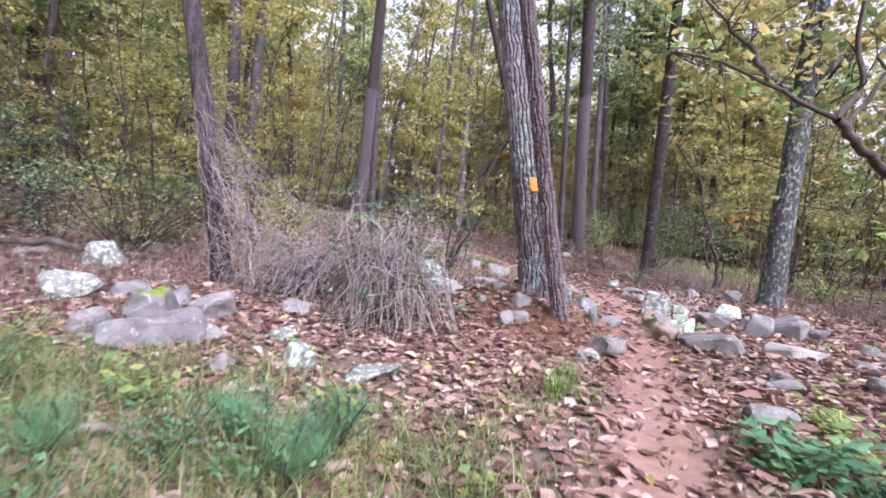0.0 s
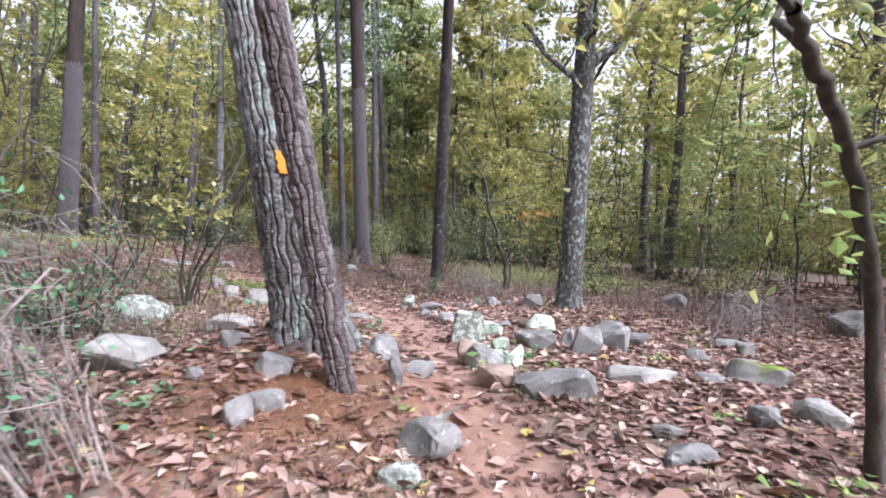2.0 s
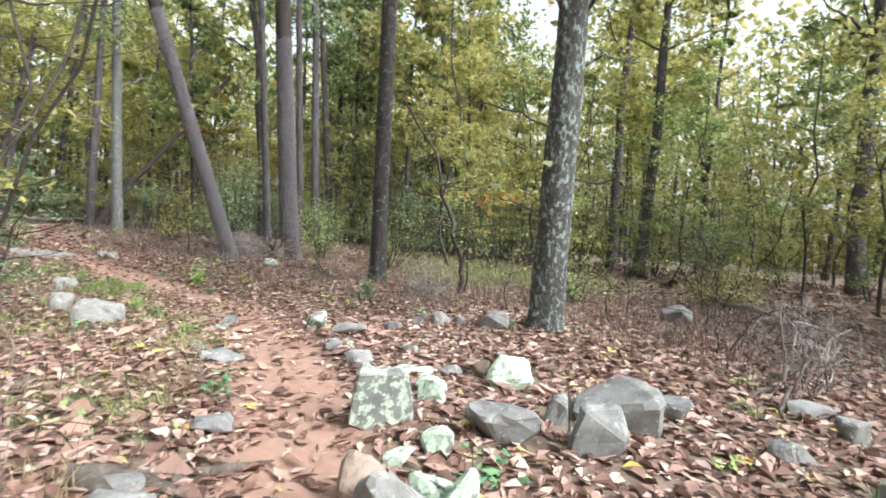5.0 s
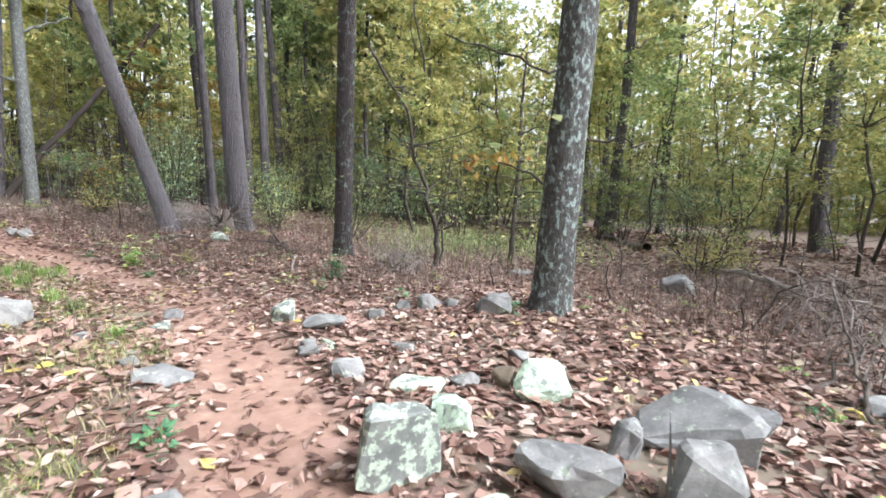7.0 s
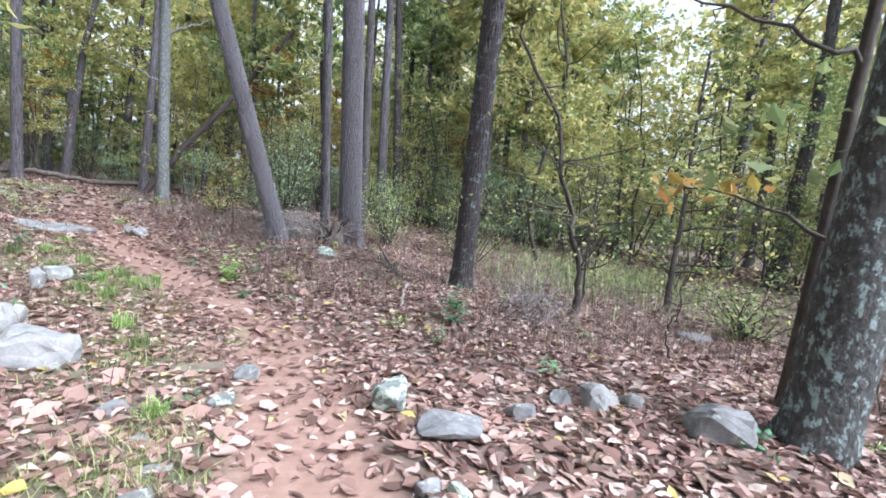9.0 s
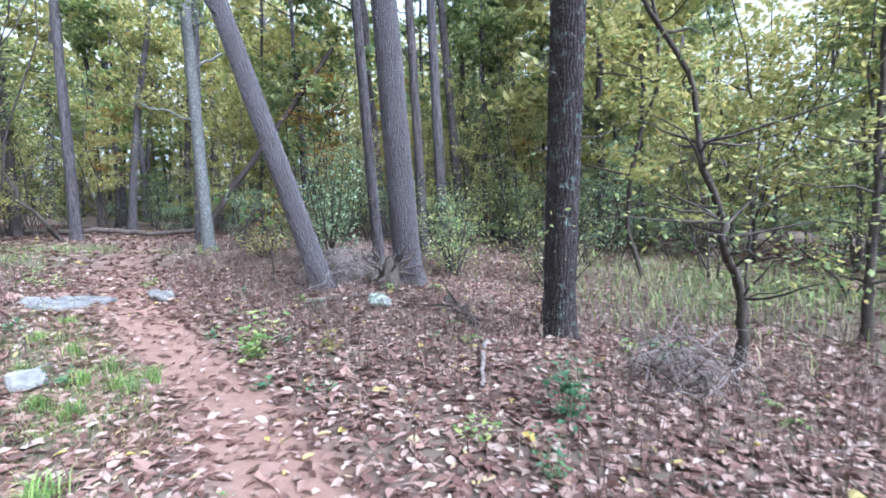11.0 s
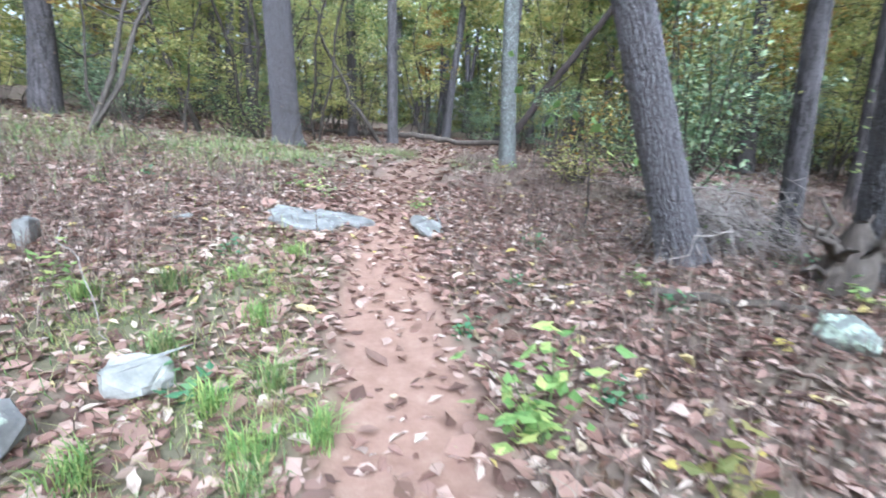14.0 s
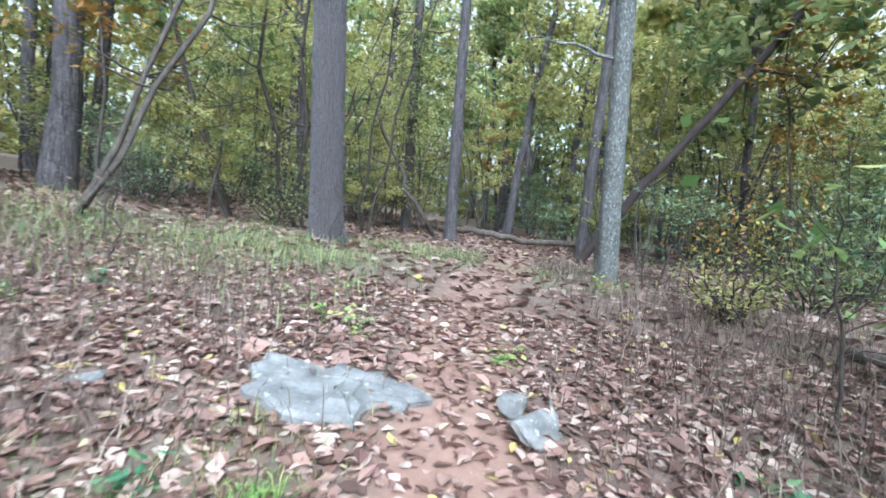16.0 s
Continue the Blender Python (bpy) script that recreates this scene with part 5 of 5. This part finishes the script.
log("stick", on_floor(8.0, 11.2, 0.03), on_floor(6.9, 11.6, 0.02), 0.014, 0.007, GREY_TWIG, "thin fallen branch on leaves", "stick", 138, 0.03)
log("stick", on_floor(1.7, 17.2, 0.35), on_floor(2.9, 16.4, 0.02), 0.006, 0.003, GREY_TWIG, "long dry stalk leaning across grass", "stick", 139, 0.03)
log("stick", on_floor(6.5, 17.9, 0.06), on_floor(7.7, 17.6, 0.05), 0.04, 0.03, DEAD_WOOD, "dark broken branch beside stump", "stick", 140, 0.02)
log("dead_log", on_floor(8.75, 17.3, 0.06), on_floor(8.68, 16.1, 0.04), 0.085, 0.045, TWIG_BARK, "short dark rotting log on leaf litter", "log", 141, 0.035, 10, 5)
log("fallen_log", on_floor(-1, 34, 0.2), on_floor(4.5, 33, 0.2), 0.12, 0.09, DEAD_WOOD, "dark fallen log behind path's bend", "log", 142, 0.06)
log("fallen_log", on_floor(-5, 32, 0.3), on_floor(-1.5, 35, 0.2), 0.12, 0.09, DEAD_WOOD, "dark fallen log behind path's bend", "log", 143, 0.06)
log("fallen_log", on_floor(-6.2, 9.0, 0.1), on_floor(-3.2, 9.2, 0.1), 0.07, 0.05, DEAD_WOOD, "weathered fallen log among rocks", "log", 144, 0.04)
log("fallen_log", on_floor(7.0, 22.3, 0.08), on_floor(9.0, 21.4, 0.1), 0.07, 0.05, DEAD_WOOD, "dark fallen branch under the shrubs", "log", 145, 0.05)


def roots(x, y, ends, rad, label):
    """Gnarled roots that break the surface."""
    ob = thing("tree_root", x, y, float(ground(x, y)), label, "root")
    z0 = float(ground(x, y))
    for i, (dx, dy) in enumerate(ends):
        k = 9
        u = np.linspace(0, 1, k)
        px, py = dx * u + 0.05 * np.sin(6 * u + i), dy * u + 0.05 * np.cos(5 * u + i)
        pz = floor_z(x + px, y + py) - z0 + rad * 0.6 * (1 - 1.4 * u) + 0.02 * np.sin(9 * u + i)
        part("root", joined("root", [tube(np.stack([px, py, pz], -1), rad * (1 - 0.6 * u), 9, 0.08, i)], DEAD_WOOD), ob)


roots(3.35, 7.35, ((0.85, -0.25), (0.95, 0.15), (0.6, -0.55)), 0.055, "gnarled exposed roots crossing from pine to path")
roots(2.62, 6.6, ((0.5, 0.35), (-0.55, -0.2), (0.45, -0.35)), 0.05, "short spreading roots at the pine's foot")


def stump():
    """Dark upturned root mass beside the straight pine."""
    x, y = 7.95, 18.15
    ob = thing("upturned_stump", x, y, float(ground(x, y)), "dark rotten upturned stump with ragged roots", "stump")
    r = np.random.default_rng(151)
    part("stump", joined("stump", [tube(np.array(((0, 0, -0.1), (0.02, 0, 0.15), (0.05, 0.02, 0.35), (0.02, 0, 0.55))), (0.24, 0.2, 0.15, 0.05), 12, 0.14, 5)], DEAD_WOOD), ob)
    for i in range(14):
        a = r.uniform(0, 2 * np.pi)
        e = np.array([np.cos(a) * r.uniform(0.25, 0.7), np.sin(a) * 0.4, r.uniform(0.05, 0.75)])
        part("root", joined("root", [tube(bend((0, 0, 0.2), e, 6, 0.04, i), np.linspace(0.05, 0.012, 6), 6, 0.1, i)], DEAD_WOOD), ob)


stump()


# ---------- herbs and seedlings ----------
def herb(x, y, h, reach, leaves, size, mat, label, seed, name="herb_plant"):
    ob = thing(name, x, y, float(floor_z(np.array(x), np.array(y))), label, "plant", "green plants on the floor")
    r = np.random.default_rng(seed)
    wood, cs = [], []
    for i in range(max(3, leaves // 9)):
        a = r.uniform(0, 2 * np.pi)
        e = np.array([np.cos(a) * reach * r.uniform(0.2, 1), np.sin(a) * reach * r.uniform(0.2, 1), h * r.uniform(0.5, 1.0)])
        q = bend((0, 0, -0.02), e, 5, 0.01, seed + i)
        wood.append(tube(q, np.linspace(0.004, 0.002, 5), 3, 0, i))
        c = q[r.integers(1, 5, 9)] + r.normal(0, 1, (9, 3)) * np.array([size, size, size * 0.4]) * 0.7
        cs.append(c)
    tagged(part("stalk", joined("stalk", wood, GRASS), ob), kind="stuff")
    part("foliage", leafy("foliage", np.concatenate(cs), size, seed, mat, 0.6, 0.7), ob)
    return ob


herb(5.68, 16.22, 0.55, 0.34, 120, 0.11, HERB_LEAF, "bushy yellow-green herb beside the path", 161)
herb(6.55, 16.0, 0.3, 0.25, 40, 0.11, YELLOW_LEAF, "small herb with yellowed leaves on litter", 160)
herb(5.65, 15.3, 0.14, 0.15, 20, 0.09, BLUE_HERB, "small green herb beside the path", 162)
herb(8.07, 13.2, 0.55, 0.28, 150, 0.08, BLUE_HERB, "bluish green leafy herb on leaf litter", 163)
herb(7.2, 13.2, 0.25, 0.2, 45, 0.07, HERB_LEAF, "fresh green herb on leaf litter", 164)
herb(2.95, 2.75, 0.28, 0.35, 130, 0.13, BLUE_HERB, "broad-leaved bright green weed by the path", 165)
herb(3.45, 2.85, 0.32, 0.35, 90, 0.11, HERB_LEAF, "broad-leaved bright green weed by the path", 166)
herb(3.2, 2.35, 0.25, 0.35, 120, 0.13, BLUE_HERB, "broad-leaved bright green weed by the path", 167)
herb(3.9, 3.3, 0.35, 0.35, 80, 0.10, HERB_LEAF, "broad-leaved bright green weed by the path", 168)
herb(7.35, 12.45, 0.4, 0.2, 55, 0.06, BLUE_HERB, "bluish green leafy herb on leaf litter", 169)
herb(2.6, 20.4, 0.25, 0.25, 40, 0.08, HERB_LEAF, "fresh green herb beside stone slab", 170)
herb(3.9, 20.6, 0.22, 0.2, 36, 0.09, HERB_LEAF, "fresh green herb beside the path", 171)
herb(4.75, 23.8, 0.3, 0.35, 70, 0.09, HERB_LEAF, "fresh green herb at slim trunk's foot", 172)
herb(1.9, 16.9, 0.5, 0.2, 30, 0.09, HERB_LEAF, "leggy yellow-green weed in litter", 173)
herb(6.6, 6.0, 0.12, 0.14, 26, 0.05, HERB_LEAF, "low bright green moss tuft among rocks", 174)
herb(5.3, 12.9, 0.18, 0.18, 30, 0.05, HERB_LEAF, "low green weed beside the path", 175)
feathers = herb(-0.15, 2.55, 0.45, 0.4, 260, 0.035, BLUE_HERB, "feathery blue-green weed in lush grass", 176, "feathery_weed")
for x, y, s in ((-0.6, 2.75, 1.0), (0.1, 2.9, 0.8), (-1.9, 3.4, 1.2), (-2.4, 3.0, 1.3), (-1.4, 2.5, 0.9), (-2.9, 3.9, 1.1), (-0.9, 2.2, 0.9)):
    c = copy_thing(feathers, pose(x, y, float(ground(x, y)), 0, 0, 70 * x) @ Matrix.Diagonal((s, s, s, 1)))
    c.scale = (s, s, s)
for x, y, s in ((-1.0, 3.4, 0.9), (-1.7, 2.8, 1.0), (-2.7, 3.5, 1.1), (0.3, 3.3, 0.7), (-2.2, 4.1, 0.9), (-3.4, 4.2, 1.2)):
    h = herb(x, y, 0.4 * s, 0.34 * s, 120, 0.075, HERB_LEAF, "bushy green weed standing in the grass", int(190 + 10 * s + 7 * y), "green_weed")


def pine_seedling(x, y, h, seed):
    """Knee-high young pine: a short stem with upturned shoots ringed by long soft needles."""
    ob = thing("pine_seedling", x, y, float(floor_z(np.array(x), np.array(y))), "young pine seedling with soft blue-green needles", "plant", "pine seedlings in the grass")
    r = np.random.default_rng(seed)
    ends = [np.array([0, 0, h])] + [np.array([math.cos(a) * 0.45 * h, math.sin(a) * 0.45 * h, h * r.uniform(0.55, 0.85)]) for a in r.uniform(0, 6.28, 5)]
    stem = part("stem", joined("stem", [tube(bend((0, 0, -0.02), e, 6, 0.012, seed + i), np.linspace(0.008, 0.004, 6), 5, 0, i) for i, e in enumerate(ends)], TWIG_BARK), ob)
    vs = []
    for e in ends:
        for k in range(110):
            c = e * r.uniform(0.45, 1.0)
            a, up = r.uniform(0, 6.28), r.uniform(0.1, 1.1)
            d = np.array([math.cos(a) * math.cos(up), math.sin(a) * math.cos(up), math.sin(up)]) * r.uniform(0.08, 0.14)
            w = np.array([-math.sin(a), math.cos(a), 0]) * 0.0016
            vs.append(np.stack([c - w, c + w, c + d + w * 0.4, c + d - w * 0.4]))
    tagged(part("needle_tuft", mesh_of("needle_tuft", np.concatenate(vs), np.arange(4 * len(vs)).reshape(-1, 4), BLUE_HERB), stem), kind="stuff")


for i, (x, y, h) in enumerate(((-0.15, 2.75, 0.40), (0.2, 2.85, 0.34), (-0.35, 3.0, 0.30), (-1.1, 2.7, 0.32), (0.05, 2.5, 0.28))):
    pine_seedling(x, y, h, 500 + i)
low = [herb(7.9, 15.9, 0.10, 0.12, 18, 0.055, BLUE_HERB, "small green seedling among fallen leaves", 181, "seedling"), herb(8.3, 16.3, 0.12, 0.12, 18, 0.06, HERB_LEAF, "small yellow-green seedling among fallen leaves", 182, "seedling")]
r = np.random.default_rng(183)
for i in range(110):
    x, y = r.uniform(-2.5, 11), r.uniform(2.5, 23)
    if trail_gap(x, y) < 0.45:
        continue
    s = r.uniform(0.7, 1.7)
    c = copy_thing(low[i % 2], pose(x, y, float(floor_z(np.array(x), np.array(y))), 0, 0, r.uniform(0, 360)) @ Matrix.Diagonal((s, s, s, 1)))
    c.scale = (s, s, s)

# the low branch of the lichen tree with large orange leaves
q = bend((0.15, 0.1, 1.45), (0.1, 1.25, 1.9), 7, 0.04, 5)
limb = part("limb", joined("limb", [tube(q, np.linspace(0.022, 0.006, 7), 6, 0.05, 1)], TWIG_BARK), lichen_oak)
part("foliage", leafy("foliage", np.array((0.1, 1.15, 1.85)) + np.random.default_rng(6).normal(0, 1, (26, 3)) * np.array([0.28, 0.28, 0.07]), 0.2, 7, ORANGE_LEAF), lichen_oak, "spray of large golden leaves")
part("foliage", leafy("foliage", np.array((0.1, 0.9, 2.25)) + np.random.default_rng(8).normal(0, 1, (60, 3)) * np.array([0.55, 0.5, 0.25]), 0.16, 9, GREEN_LEAF), lichen_oak, "spray of large green leaves")

# fallen pine needles round the two pines, and pieces of leaf on the path
r = np.random.default_rng(191)
k = 9000
a, d = r.uniform(0, 2 * np.pi, k), np.abs(r.normal(0, 0.75, k))
x, y = 2.4 + d * np.cos(a) * 1.1, 6.0 + d * np.sin(a) * 0.9
az = r.uniform(0, np.pi, k)
c = np.stack([x, y, floor_z(x, y) + r.uniform(0.01, 0.035, k)], -1)
dv = np.stack([np.cos(az), np.sin(az), r.normal(0, 0.15, k)], -1) * 0.075
sv = np.stack([-np.sin(az), np.cos(az), np.zeros(k)], -1) * 0.0014
tagged(new("pine_needles", mesh_of("pine_needles", np.stack([c - dv - sv, c - dv + sv, c + dv + sv, c + dv - sv], 1).reshape(-1, 3), np.arange(4 * k).reshape(k, 4), NEEDLES)), "reddish brown fallen pine needles round pine", "pine needles", kind="stuff")

kinds = []
for i in range(6):
    me = litter_mesh("fallen_leaf", np.zeros(1), np.full(1, -30.0), 0.14)
    me.transform(Matrix.Translation((0, 30, -float(floor_z(np.zeros(1), np.full(1, -30.0))[0]))))
    kinds.append(me)
count = 0
while count < 290:
    x, y = r.uniform(-0.5, 8), r.uniform(2, 21)
    if trail_gap(x, y) > 1.8:
        continue
    ob = part("fallen_leaf", kinds[count % 6], ground_ob)
    ob.matrix_basis = pose(x, y, float(floor_z(np.array(x), np.array(y))) + 0.012, r.normal(0, 8), r.normal(0, 8), r.uniform(0, 360))
    count += 1


def tuft(x, y, seed, mat, h=0.2):
    """Single tuft of bright grass."""
    ob = thing("grass_tuft", x, y, float(floor_z(np.array(x), np.array(y))), "bright green grass tuft among fallen leaves", "grass", "grass tufts by the path")
    r = np.random.default_rng(seed)
    k = 90
    a = r.uniform(0, 2 * np.pi, k)
    root = np.stack([r.normal(0, 0.05, k), r.normal(0, 0.05, k), np.full(k, -0.01)], -1)
    out = np.stack([np.cos(a), np.sin(a), np.zeros(k)], -1) * (h * r.uniform(0.2, 0.9, k))[:, None]
    up = np.stack([np.zeros(k), np.zeros(k), h * r.uniform(0.5, 1.1, k)], -1)
    s = np.stack([-np.sin(a), np.cos(a), np.zeros(k)], -1) * 0.004
    mid, top = root + out * 0.35 + up * 0.75, root + out + up * 0.9
    v = np.stack([root - s, root + s, mid + s, mid - s, top + s * 0.2, top - s * 0.2], 1).reshape(-1, 3)
    i = np.arange(k)[:, None] * 6
    part("blade_clump", mesh_of("blade_clump", v, np.concatenate([i + np.array([[0, 1, 2, 3]]), i + np.array([[3, 2, 4, 5]])]), mat), ob)["kind"] = "stuff"


spots = ((4.44, 15.55), (4.3, 15.75), (3.9, 16.05), (4.1, 16.3), (3.05, 17.6), (3.6, 17.0), (3.3, 16.4), (4.05, 15.1), (4.5, 11.2), (4.4, 12.9), (4.25, 13.6), (1.9, 3.9), (2.15, 4.3), (3.7, 15.4), (4.55, 16.0), (2.7, 17.2), (3.2, 18.3), (2.3, 16.8))
for i, (x, y) in enumerate(spots):
    tuft(x, y, 300 + i, HERB_LEAF if i % 3 else GRASS, 0.16 + 0.03 * (i % 4))
